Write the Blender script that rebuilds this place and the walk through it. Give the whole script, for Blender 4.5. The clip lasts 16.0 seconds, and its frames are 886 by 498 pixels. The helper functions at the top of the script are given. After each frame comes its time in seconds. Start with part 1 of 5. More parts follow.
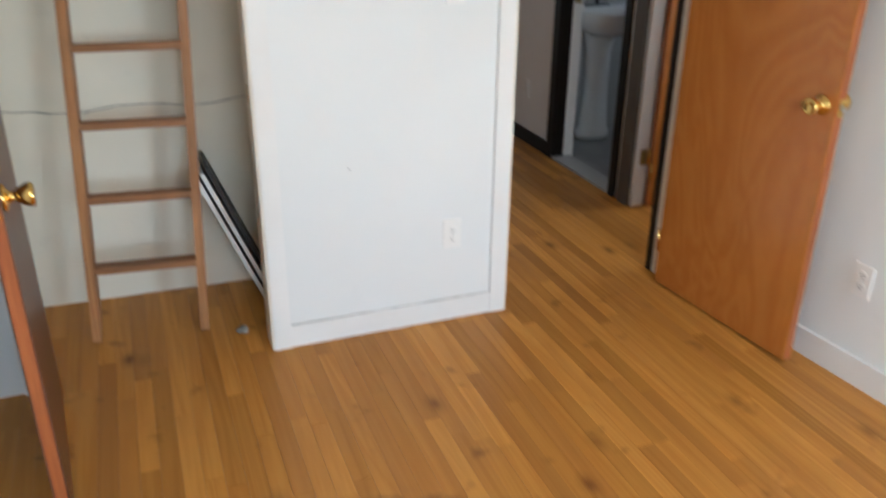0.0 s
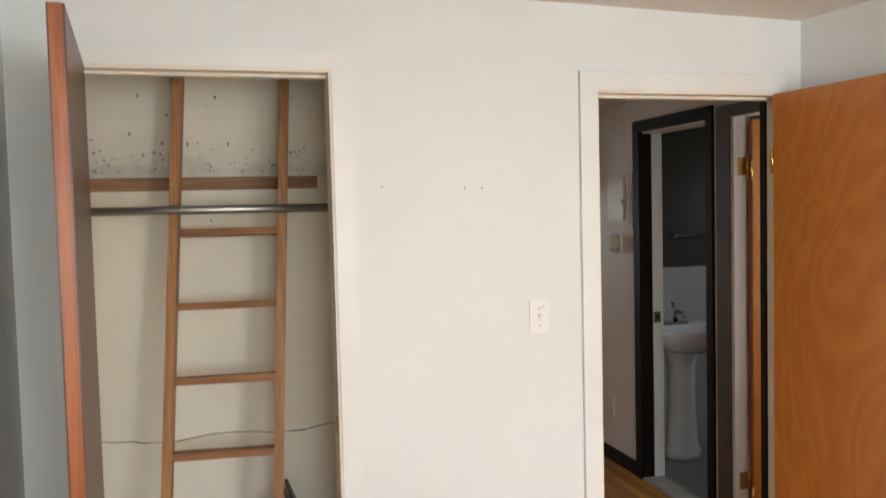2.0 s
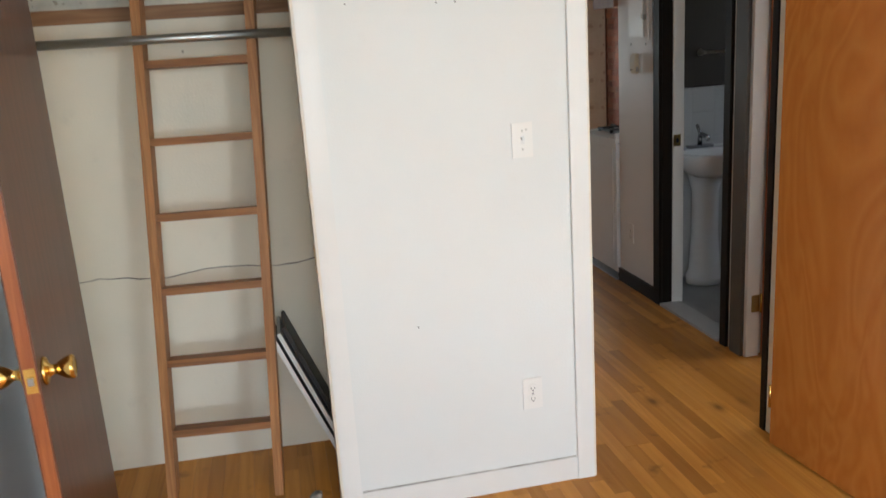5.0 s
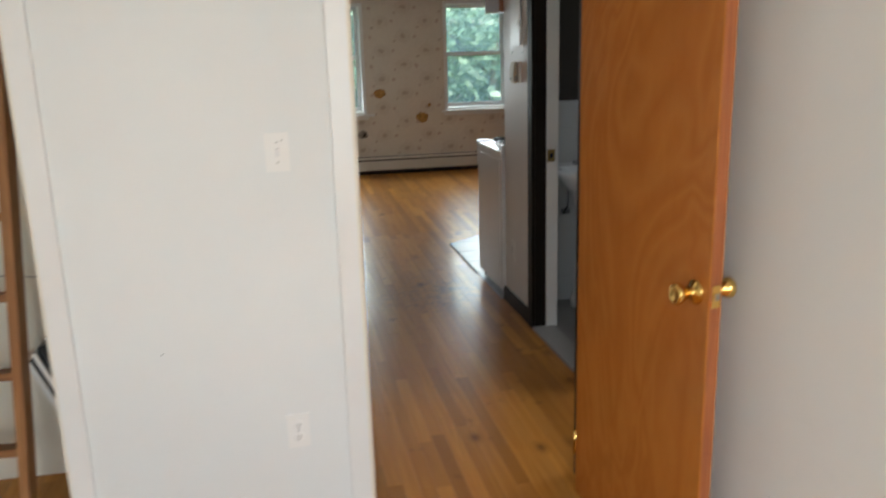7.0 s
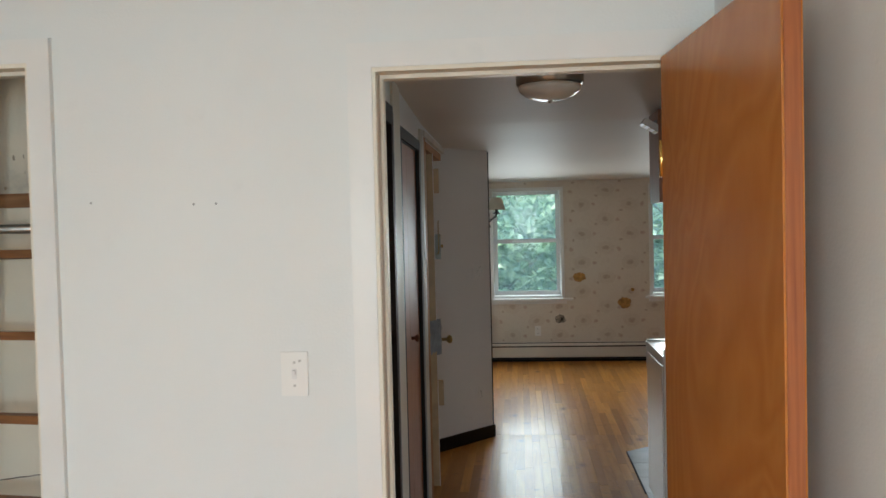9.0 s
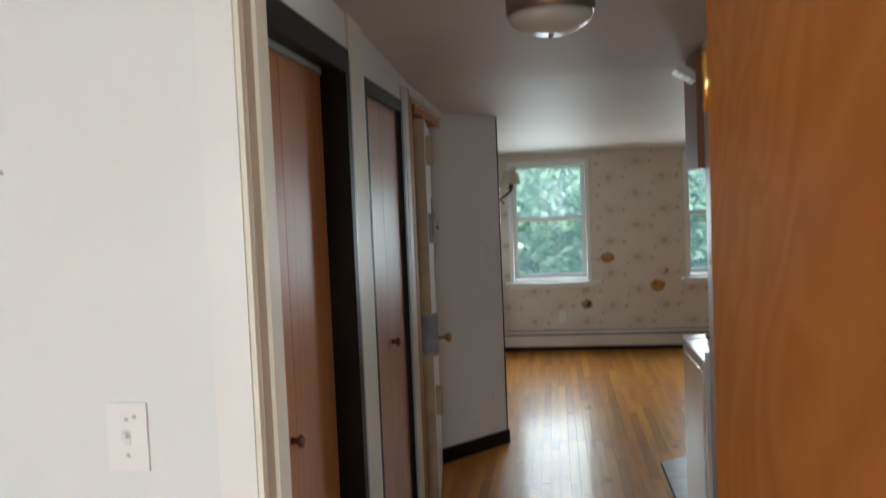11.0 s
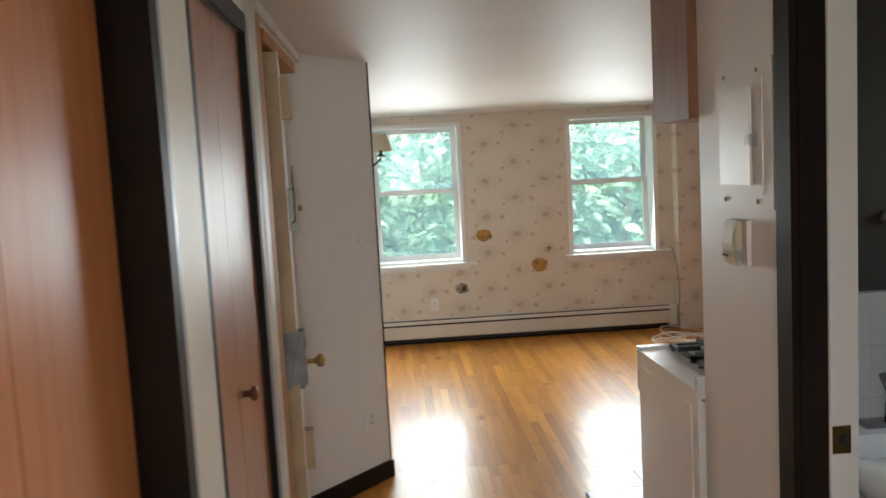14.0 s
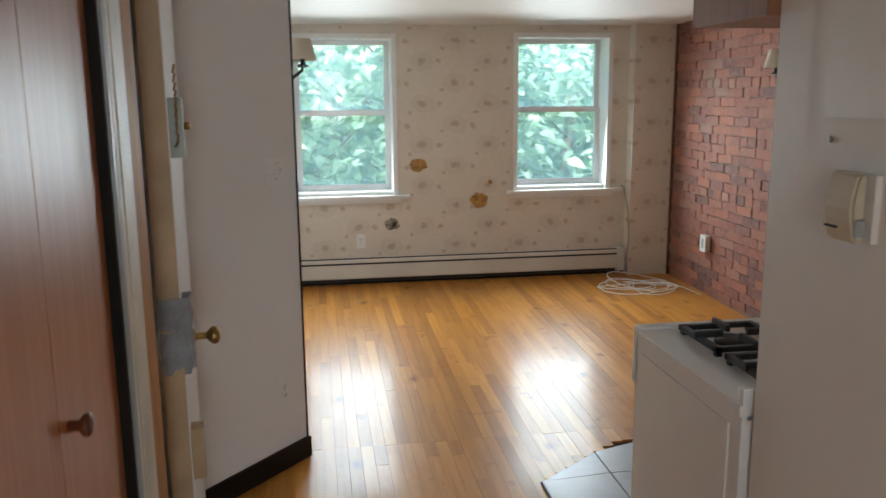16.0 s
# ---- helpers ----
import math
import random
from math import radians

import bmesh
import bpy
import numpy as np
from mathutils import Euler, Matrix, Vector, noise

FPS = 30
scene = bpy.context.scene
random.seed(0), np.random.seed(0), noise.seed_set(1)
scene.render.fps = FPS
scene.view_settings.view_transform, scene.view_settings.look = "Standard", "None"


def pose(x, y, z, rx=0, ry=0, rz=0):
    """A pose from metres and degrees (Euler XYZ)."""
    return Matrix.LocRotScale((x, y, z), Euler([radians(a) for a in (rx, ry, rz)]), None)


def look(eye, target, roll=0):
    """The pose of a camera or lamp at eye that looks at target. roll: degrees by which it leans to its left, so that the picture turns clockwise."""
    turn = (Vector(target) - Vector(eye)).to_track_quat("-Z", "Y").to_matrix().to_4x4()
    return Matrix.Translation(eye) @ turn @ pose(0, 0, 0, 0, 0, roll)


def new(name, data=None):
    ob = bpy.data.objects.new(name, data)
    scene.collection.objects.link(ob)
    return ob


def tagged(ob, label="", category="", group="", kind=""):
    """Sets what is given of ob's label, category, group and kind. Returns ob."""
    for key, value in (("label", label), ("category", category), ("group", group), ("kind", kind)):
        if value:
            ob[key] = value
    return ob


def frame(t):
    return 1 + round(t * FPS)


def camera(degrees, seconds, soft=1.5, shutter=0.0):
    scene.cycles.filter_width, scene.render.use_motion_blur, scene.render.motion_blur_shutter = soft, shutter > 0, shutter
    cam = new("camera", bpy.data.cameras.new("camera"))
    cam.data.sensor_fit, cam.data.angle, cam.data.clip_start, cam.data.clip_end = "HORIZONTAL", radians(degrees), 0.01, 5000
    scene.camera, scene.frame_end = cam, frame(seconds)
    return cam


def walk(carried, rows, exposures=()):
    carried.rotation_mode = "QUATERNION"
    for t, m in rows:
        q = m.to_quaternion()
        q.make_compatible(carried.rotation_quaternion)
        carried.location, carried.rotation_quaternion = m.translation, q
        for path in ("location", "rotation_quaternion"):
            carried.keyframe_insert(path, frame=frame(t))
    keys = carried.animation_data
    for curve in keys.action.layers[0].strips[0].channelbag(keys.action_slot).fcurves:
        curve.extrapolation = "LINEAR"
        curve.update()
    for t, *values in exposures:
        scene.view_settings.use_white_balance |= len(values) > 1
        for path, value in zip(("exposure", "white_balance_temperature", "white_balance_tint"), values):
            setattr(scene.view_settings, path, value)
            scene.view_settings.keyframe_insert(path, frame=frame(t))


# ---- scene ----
cam = camera(57.2, 16.0, 1.5, 0.5)
PATH = [
    (0, (-1.286, -2.609, 1.579), (-0.63, -0.912, 0.748), 0.6),
    (0.5, (-1.304, -2.578, 1.594), (-0.774, -0.744, 0.997), 0.3),
    (1, (-1.318, -2.572, 1.614), (-0.792, -0.687, 1.201), 0.0),
    (1.5, (-1.312, -2.585, 1.624), (-0.772, -0.673, 1.392), -0.4),
    (2, (-1.305, -2.591, 1.638), (-0.767, -0.668, 1.536), -1.4),
    (2.5, (-1.294, -2.595, 1.643), (-0.748, -0.671, 1.615), -2.4),
    (3, (-1.276, -2.602, 1.64), (-0.711, -0.684, 1.617), -3.0),
    (3.5, (-1.265, -2.592, 1.625), (-0.688, -0.679, 1.542), -3.4),
    (4, (-1.224, -2.585, 1.613), (-0.676, -0.673, 1.407), -3.6),
    (4.2, (-1.199, -2.586, 1.61), (-0.691, -0.672, 1.331), -3.7),
    (6.3, (-0.543, -2.475, 1.533), (-0.247, -0.587, 0.943), -2.8),
    (6.5, (-0.443, -2.484, 1.536), (-0.153, -0.59, 0.959), -2.5),
    (7, (-0.246, -2.44, 1.549), (0.138, -0.539, 1.061), -1.6),
    (7.5, (-0.09, -2.326, 1.58), (0.371, -0.409, 1.249), 0.5),
    (8, (0.039, -2.236, 1.606), (0.314, -0.269, 1.378), -0.8),
    (8.5, (0.202, -2.14, 1.617), (0.15, -0.144, 1.5), -0.8),
    (8.7, (0.27, -2.111, 1.63), (0.12, -0.118, 1.567), -0.6),
    (10.8, (0.474, -1.327, 1.629), (0.212, 0.655, 1.579), -2.6),
    (11, (0.467, -1.245, 1.616), (0.194, 0.733, 1.508), -2.4),
    (11.5, (0.37, -1.044, 1.603), (0.178, 0.92, 1.273), -3.0),
    (12, (0.281, -0.874, 1.606), (0.211, 1.077, 1.173), -3.5),
    (12.5, (0.285, -0.696, 1.59), (0.249, 1.25, 1.133), -2.9),
    (13, (0.305, -0.471, 1.608), (0.162, 1.493, 1.262), -3.8),
    (13.3, (0.284, -0.334, 1.586), (0.073, 1.633, 1.292), -4.3),
    (13.5, (0.268, -0.304, 1.593), (0.137, 1.673, 1.322), -4.3),
    (14, (0.207, -0.075, 1.613), (0.32, 1.912, 1.42), -3.1),
    (14.5, (0.214, 0.107, 1.602), (0.368, 2.09, 1.389), -0.8),
    (15, (0.271, 0.317, 1.608), (0.442, 2.29, 1.334), 0.2),
    (15.5, (0.26, 0.496, 1.575), (0.453, 2.453, 1.211), 0.6),
    (16, (0.196, 0.721, 1.583), (0.494, 2.661, 1.204), -0.5),
]
EXPOSURES = ((0, 2.3, 5900, 8), (1, 2.35, 6300, 10), (2, 2.3, 6700, 12), (4, 2.3, 6450, 11), (6.5, 2.15, 6200, 9), (7.5, 1.9, 6800, 10), (8.5, 1.9, 6400, 8), (11, 2.1, 6250, 9), (11.5, 2.2, 6200, 9), (12, 2.35, 6400, 12), (12.5, 2.5, 6300, 10), (13, 2.65, 6650, 11), (13.5, 2.9, 6700, 11), (14.5, 2.95, 6600, 10), (15, 2.95, 6600, 10), (16, 2.8, 6300, 10))
walk(cam, [(t, look(eye, target, roll)) for t, eye, target, roll in PATH], EXPOSURES)

# ---- light ----
SUN_EL, SUN_AZ = 50.0, 200.0
w = bpy.data.worlds.new("sky")
scene.world = w
w.use_nodes = True
wn = w.node_tree
sky = wn.nodes.new("ShaderNodeTexSky")
sky.sky_type = "NISHITA"
sky.sun_disc = False
sky.sun_elevation, sky.sun_rotation = radians(SUN_EL), radians(SUN_AZ)
sky.air_density, sky.dust_density = 1.0, 3.0
wn.nodes["Background"].inputs["Strength"].default_value = 0.15
wn.links.new(sky.outputs["Color"], wn.nodes["Background"].inputs["Color"])
sun_data = bpy.data.lights.new("sun", "SUN")
sun_data.energy, sun_data.angle, sun_data.color = 5.0, radians(12), (1.0, 0.95, 0.88)
sun = new("sun", sun_data)
az, el = radians(SUN_AZ), radians(SUN_EL)
sun.matrix_world = look((0, 0, 8), (-math.sin(az) * math.cos(el), -math.cos(az) * math.cos(el), 8 - math.sin(el)))


def window_light(name, place, target, sx, sy, watts, color, spread):
    d = bpy.data.lights.new(name, "AREA")
    d.shape, d.size, d.size_y, d.energy, d.color, d.spread = "RECTANGLE", sx, sy, watts, color, radians(spread)
    o = new(name, d)
    o.matrix_world = look(place, target)
    return o


window_light("skylight_bedroom_a", (-0.95, -4.34, 1.5), (-0.6, 0.0, 0.6), 0.95, 1.15, 6.6, (0.76, 0.91, 1.0), 170)
window_light("skylight_bedroom_b", (0.55, -4.34, 1.5), (0.45, 0.0, 0.8), 0.80, 1.15, 8.0, (0.76, 0.91, 1.0), 170)
window_light("skylight_living_a", (0.415, 7.225, 1.30), (0.415, 5.2, 0.90), 0.68, 0.92, 3.5, (0.86, 0.97, 1.0), 138)
window_light("skylight_living_b", (2.18, 7.225, 1.31), (2.16, 5.2, 0.91), 0.68, 0.92, 3.5, (0.86, 0.97, 1.0), 138)
# Added fill for the sink, set at an invented, unseen bathroom opening.
window_light("fill_light_bath", (2.84, 1.5, 1.6), (1.4, 1.7, 0.6), 0.45, 0.55, 0.75, (0.9, 0.97, 1.0), 170)
# Added fill that brightens the side door and jamb; its opening is unseen.
window_light("fill_light_side_room", (2.34, 0.45, 1.5), (1.2, 0.6, 1.0), 0.45, 0.9, 2.4, (0.95, 0.98, 1.0), 170)


# ---- mesh helpers ----
def box(bm, lo, hi, m=None):
    """A box between two corners; m: an optional turn applied to it."""
    vs = [bm.verts.new((x, y, z)) for z in (lo[2], hi[2]) for y in (lo[1], hi[1]) for x in (lo[0], hi[0])]
    if m is not None:
        for v in vs:
            v.co = m @ v.co
    for f in ((0, 2, 3, 1), (4, 5, 7, 6), (0, 1, 5, 4), (2, 6, 7, 3), (0, 4, 6, 2), (1, 3, 7, 5)):
        bm.faces.new([vs[i] for i in f])
    return vs


def prism(bm, pts, z0, z1):
    """An upright prism over a plan outline."""
    a = [bm.verts.new((x, y, z0(x, y) if callable(z0) else z0)) for x, y in pts]
    b = [bm.verts.new((x, y, z1(x, y) if callable(z1) else z1)) for x, y in pts]
    n = len(pts)
    bm.faces.new(a[::-1])
    bm.faces.new(b)
    for i in range(n):
        bm.faces.new((a[i], a[(i + 1) % n], b[(i + 1) % n], b[i]))


def lathe(bm, profile, m=None, seg=24, sx=1.0, sy=1.0):
    """A turned shape from (radius, height) pairs, round its own z axis."""
    rings = []
    for r, z in profile:
        ring = []
        for i in range(seg):
            a = 2 * math.pi * i / seg
            p = Vector((r * math.cos(a) * sx, r * math.sin(a) * sy, z))
            ring.append(bm.verts.new(m @ p if m is not None else p))
        rings.append(ring)
    for a, b in zip(rings, rings[1:]):
        for i in range(seg):
            f = bm.faces.new((a[i], a[(i + 1) % seg], b[(i + 1) % seg], b[i]))
            f.smooth = True
    bm.faces.new(rings[0][::-1])
    bm.faces.new(rings[-1])


def tube(bm, pts, r, seg=8):
    """A round bar along points."""
    pts = [Vector(p) for p in pts]
    rings = []
    for i, p in enumerate(pts):
        d = (pts[min(i + 1, len(pts) - 1)] - pts[max(i - 1, 0)]).normalized()
        s = d.cross(Vector((0, 0, 1)))
        if s.length < 1e-3:
            s = d.cross(Vector((0, 1, 0)))
        s.normalize()
        u = s.cross(d)
        rings.append([bm.verts.new(p + r * (math.cos(2 * math.pi * k / seg) * s + math.sin(2 * math.pi * k / seg) * u)) for k in range(seg)])
    for a, b in zip(rings, rings[1:]):
        for k in range(seg):
            f = bm.faces.new((a[k], a[(k + 1) % seg], b[(k + 1) % seg], b[k]))
            f.smooth = True
    bm.faces.new(rings[0][::-1])
    bm.faces.new(rings[-1])


def bevel(bm, w=0.002, seg=1):
    es = [e for e in bm.edges if len(e.link_faces) == 2 and e.calc_face_angle(0) > 0.6]
    bmesh.ops.bevel(bm, geom=es, offset=w, segments=seg, affect="EDGES", clamp_overlap=True)


def mesh_of(name, bm, material):
    bmesh.ops.recalc_face_normals(bm, faces=bm.faces)
    me = bpy.data.meshes.new(name)
    bm.to_mesh(me)
    bm.free()
    me.materials.append(material)
    return me


def part(name, bm, material, parent=None, label=""):
    """One mesh object, under a thing if one is given."""
    ob = new(name, mesh_of(name, bm, material))
    if parent is not None:
        ob.parent = parent
    if label:
        ob["label"] = label
    return ob


def thing(name, m, label, category, group="", kind=""):
    ob = new(name)
    ob.matrix_world = m
    ob.empty_display_size = 0.1
    return tagged(ob, label, category, group, kind)


def one_box(lo, hi, bev=0.0, m=None):
    bm = bmesh.new()
    box(bm, lo, hi, m)
    if bev:
        bevel(bm, bev)
    return bm


# ---- materials ----
def material(name, color, rough=0.5, metal=0.0, spec=0.5):
    ma = bpy.data.materials.new(name)
    ma.use_nodes = True
    b = ma.node_tree.nodes["Principled BSDF"]
    b.inputs["Base Color"].default_value = (*color, 1)
    b.inputs["Roughness"].default_value = rough
    b.inputs["Metallic"].default_value = metal
    b.inputs["Specular IOR Level"].default_value = spec
    return ma, ma.node_tree, b


def node(nt, kind, **values):
    n = nt.nodes.new(kind)
    for k, v in values.items():
        n.inputs[k.replace("_", " ")].default_value = v
    return n


def ramp(nt, fac, stops):
    r = nt.nodes.new("ShaderNodeValToRGB")
    els = r.color_ramp.elements
    while len(els) < len(stops):
        els.new(0.5)
    for e, (p, c) in zip(els, stops):
        e.position, e.color = p, (*c, 1) if len(c) == 3 else c
    nt.links.new(fac, r.inputs["Fac"])
    return r.outputs["Color"]


def mixed(nt, fac, a, b, how="MIX"):
    m = nt.nodes.new("ShaderNodeMix")
    m.data_type, m.blend_type = "RGBA", how
    for sock, v in ((m.inputs[0], fac), (m.inputs[6], a), (m.inputs[7], b)):
        if isinstance(v, (int, float)):
            sock.default_value = v
        elif isinstance(v, tuple):
            sock.default_value = (*v, 1)
        else:
            nt.links.new(v, sock)
    return m.outputs[2]


def calc(nt, op, a, b=0.0, c=0.0):
    m = nt.nodes.new("ShaderNodeMath")
    m.operation = op
    for sock, v in zip(m.inputs, (a, b, c)):
        if isinstance(v, (int, float)):
            sock.default_value = v
        else:
            nt.links.new(v, sock)
    return m.outputs[0]


def coords(nt, scale=(1, 1, 1), kind="Object", loc=(0, 0, 0)):
    tc = nt.nodes.new("ShaderNodeTexCoord")
    mp = nt.nodes.new("ShaderNodeMapping")
    mp.inputs["Scale"].default_value = scale
    mp.inputs["Location"].default_value = loc
    nt.links.new(tc.outputs[kind], mp.inputs["Vector"])
    return mp.outputs["Vector"]


def noise_tex(nt, vec, scale, detail=4.0, rough=0.5, distort=0.0):
    n = node(nt, "ShaderNodeTexNoise", Scale=scale, Detail=detail, Roughness=rough, Distortion=distort)
    nt.links.new(vec, n.inputs["Vector"])
    return n.outputs["Fac"]


def bump(nt, b, height, strength, dist=0.01):
    n = node(nt, "ShaderNodeBump", Strength=strength, Distance=dist)
    nt.links.new(height, n.inputs["Height"])
    nt.links.new(n.outputs["Normal"], b.inputs["Normal"])


def painted(name, color, rough=0.55, dirt=0.06, grain=0.12, scale=1.2):
    """Brush- or roller-painted plaster or wood: faint patches and roller stipple."""
    ma, nt, b = material(name, color, rough)
    v = coords(nt)
    big = noise_tex(nt, v, scale, 3)
    small = noise_tex(nt, v, 9.0, 5, 0.6)
    dark = tuple(c * (1 - dirt * 2.2) for c in color)
    col = mixed(nt, ramp(nt, big, ((0.3, (0, 0, 0)), (0.7, (1, 1, 1)))), dark, color)
    col = mixed(nt, ramp(nt, small, ((0.62, (0, 0, 0)), (0.85, (1, 1, 1)))), col, tuple(c * (1 - dirt * 3) for c in color))
    nt.links.new(col, b.inputs["Base Color"])
    bump(nt, b, noise_tex(nt, v, 140.0, 2), grain, 0.004)
    return ma


def wooden(name, light, dark, rough=0.35, along="Z", ring=7.0, stretch=0.08, relief=0.08, gloss=0.5, rand=0.0, island=False, rings=6.0):
    """Sawn or sliced wood, its grain along one axis; rand: how far pieces differ in tone."""
    ma, nt, b = material(name, light, rough, 0, gloss)
    s = [1.0, 1.0, 1.0]
    s["XYZ".index(along)] = stretch
    v = coords(nt, tuple(s))
    pick = None
    if rand:
        if island:
            g = nt.nodes.new("ShaderNodeNewGeometry")
            pick = g.outputs["Random Per Island"]
        else:
            g = nt.nodes.new("ShaderNodeObjectInfo")
            pick = g.outputs["Random"]
        add = nt.nodes.new("ShaderNodeVectorMath")
        add.operation = "ADD"
        sc = calc(nt, "MULTIPLY", pick, 37.0)
        nt.links.new(v, add.inputs[0])
        nt.links.new(sc, add.inputs[1])
        v = add.outputs[0]
    big = noise_tex(nt, v, ring, 3, 0.55, 1.2)
    bands = calc(nt, "FRACT", calc(nt, "MULTIPLY", big, rings))
    bands = calc(nt, "ABSOLUTE", calc(nt, "SUBTRACT", bands, 0.5))
    fine = noise_tex(nt, v, ring * 14, 4, 0.6)
    fac = calc(nt, "ADD", calc(nt, "MULTIPLY", bands, 0.9), calc(nt, "MULTIPLY", fine, 0.55))
    col = mixed(nt, ramp(nt, fac, ((0.2, (0, 0, 0)), (0.85, (1, 1, 1)))), dark, light)
    if pick is not None:
        tone = ramp(nt, pick, ((0.0, (1 - rand, 1 - rand * 1.1, 1 - rand * 1.25)), (0.35, (0.9, 0.88, 0.86)), (0.7, (1.0, 1.0, 1.0)), (1.0, (1 + rand * 0.45, 1 + rand * 0.5, 1 + rand * 0.5))))
        col = mixed(nt, 1.0, col, tone, "MULTIPLY")
    nt.links.new(col, b.inputs["Base Color"])
    bump(nt, b, fine, relief, 0.002)
    return ma, nt, b, v


def floor_wood(name, island):
    ma, nt, b, v = wooden(name, (0.61, 0.278, 0.055), (0.49, 0.200, 0.035), 0.22, "Y", 6.0, 0.05, rand=0.30, island=island, relief=0.01, gloss=0.13)
    g = nt.nodes.new("ShaderNodeNewGeometry")
    wear = noise_tex(nt, g.outputs["Position"], 1.6, 5, 0.6)
    fine = noise_tex(nt, g.outputs["Position"], 26.0, 4, 0.65)
    r = calc(nt, "ADD", calc(nt, "MULTIPLY", wear, 0.24), calc(nt, "MULTIPLY", fine, 0.20))
    nt.links.new(calc(nt, "ADD", r, 0.16), b.inputs["Roughness"])
    old = b.inputs["Base Color"].links[0].from_socket
    sp = noise_tex(nt, g.outputs["Position"], 7.0, 3, 0.5)
    sheen = noise_tex(nt, v, 2.6, 3, 0.6, 0.8)
    old = mixed(nt, ramp(nt, sheen, ((0.46, (0, 0, 0)), (0.68, (0.5, 0.5, 0.5)))), old, (0.35, 0.142, 0.036))
    stain = ramp(nt, sp, ((0.64, (0, 0, 0)), (0.76, (0.7, 0.7, 0.7))))
    vo = node(nt, "ShaderNodeTexVoronoi", Scale=4.2, Randomness=1.0)
    sq = nt.nodes.new("ShaderNodeVectorMath")
    sq.operation = "MULTIPLY"
    sq.inputs[1].default_value = (1.0, 0.55, 1.0)
    nt.links.new(g.outputs["Position"], sq.inputs[0])
    nt.links.new(sq.outputs[0], vo.inputs["Vector"])
    knot = ramp(nt, vo.outputs["Distance"], ((0.03, (0.85, 0.85, 0.85)), (0.10, (0.25, 0.25, 0.25)), (0.17, (0, 0, 0))))
    worn = mixed(nt, stain, old, (0.16, 0.06, 0.018))
    nt.links.new(mixed(nt, knot, worn, (0.14, 0.05, 0.014)), b.inputs["Base Color"])
    scuffs = noise_tex(nt, g.outputs["Position"], 16.0, 6, 0.75, 1.5)
    dull = ramp(nt, scuffs, ((0.40, (0, 0, 0)), (0.62, (1, 1, 1))))
    off = nt.nodes.new("ShaderNodeVectorMath")
    off.operation = "DISTANCE"
    off.inputs[1].default_value = (0.80, 2.45, 0.0)
    nt.links.new(g.outputs["Position"], off.inputs[0])
    spot = ramp(nt, calc(nt, "ADD", off.outputs["Value"], calc(nt, "MULTIPLY", wear, 0.5)), ((0.35, (1, 1, 1)), (0.85, (0, 0, 0))))
    grime = calc(nt, "MULTIPLY", calc(nt, "MULTIPLY", spot, dull), 0.75)
    colour = b.inputs["Base Color"].links[0].from_socket
    nt.links.new(mixed(nt, grime, colour, (0.10, 0.075, 0.06)), b.inputs["Base Color"])
    b.inputs["Coat Weight"].default_value = 0.15
    nt.links.new(calc(nt, "ADD", calc(nt, "MULTIPLY", dull, 0.17), 0.05), b.inputs["Coat Roughness"])
    tilt = noise_tex(nt, g.outputs["Position"], 11.0, 2)
    bp = node(nt, "ShaderNodeBump", Strength=0.12, Distance=0.006)
    nt.links.new(tilt, bp.inputs["Height"])
    old = b.inputs["Normal"].links[0].from_socket
    nt.links.new(old, bp.inputs["Normal"])
    nt.links.new(bp.outputs["Normal"], b.inputs["Normal"])
    nt.links.new(bp.outputs["Normal"], b.inputs["Coat Normal"])
    return ma


M_WALL = painted("wall_paint_white", (0.77, 0.783, 0.768), 0.6, 0.025, 0.15)
M_HALL = painted("wall_paint_hall", (0.81, 0.795, 0.77), 0.42, 0.03, 0.10)
M_CEIL = painted("ceiling_paint", (0.78, 0.74, 0.69), 0.7, 0.03, 0.25)
M_HCEIL = painted("ceiling_paint_gloss", (0.74, 0.70, 0.655), 0.58, 0.03, 0.10, 0.8)
_n = M_HCEIL.node_tree
_b = _n.nodes["Principled BSDF"]
_w = node(_n, "ShaderNodeBump", Strength=0.2, Distance=0.012)
_n.links.new(noise_tex(_n, coords(_n, (1.0, 2.2, 1.0)), 4.0, 2), _w.inputs["Height"])
_n.links.new(_b.inputs["Normal"].links[0].from_socket, _w.inputs["Normal"])
_n.links.new(_w.outputs["Normal"], _b.inputs["Normal"])
M_TRIM = painted("trim_paint_white", (0.80, 0.795, 0.77), 0.35, 0.03, 0.05, 3.0)
M_CLOSET = painted("closet_paint_cream", (0.84, 0.785, 0.655), 0.65, 0.05, 0.2, 2.0)
_n = M_CLOSET.node_tree
_b = _n.nodes["Principled BSDF"]
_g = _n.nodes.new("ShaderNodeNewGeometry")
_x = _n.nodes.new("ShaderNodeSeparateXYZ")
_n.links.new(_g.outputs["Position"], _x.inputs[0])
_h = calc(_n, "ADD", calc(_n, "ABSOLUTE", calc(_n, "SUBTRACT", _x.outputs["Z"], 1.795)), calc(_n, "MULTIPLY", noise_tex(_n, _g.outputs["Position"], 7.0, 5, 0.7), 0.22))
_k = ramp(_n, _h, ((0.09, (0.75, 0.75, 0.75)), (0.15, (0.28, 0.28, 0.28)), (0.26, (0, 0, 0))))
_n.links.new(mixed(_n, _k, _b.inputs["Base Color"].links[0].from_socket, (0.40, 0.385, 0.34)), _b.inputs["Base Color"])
M_BLACK = painted("frame_paint_black", (0.020, 0.0145, 0.011), 0.5, 0.2, 0.1, 3.0)
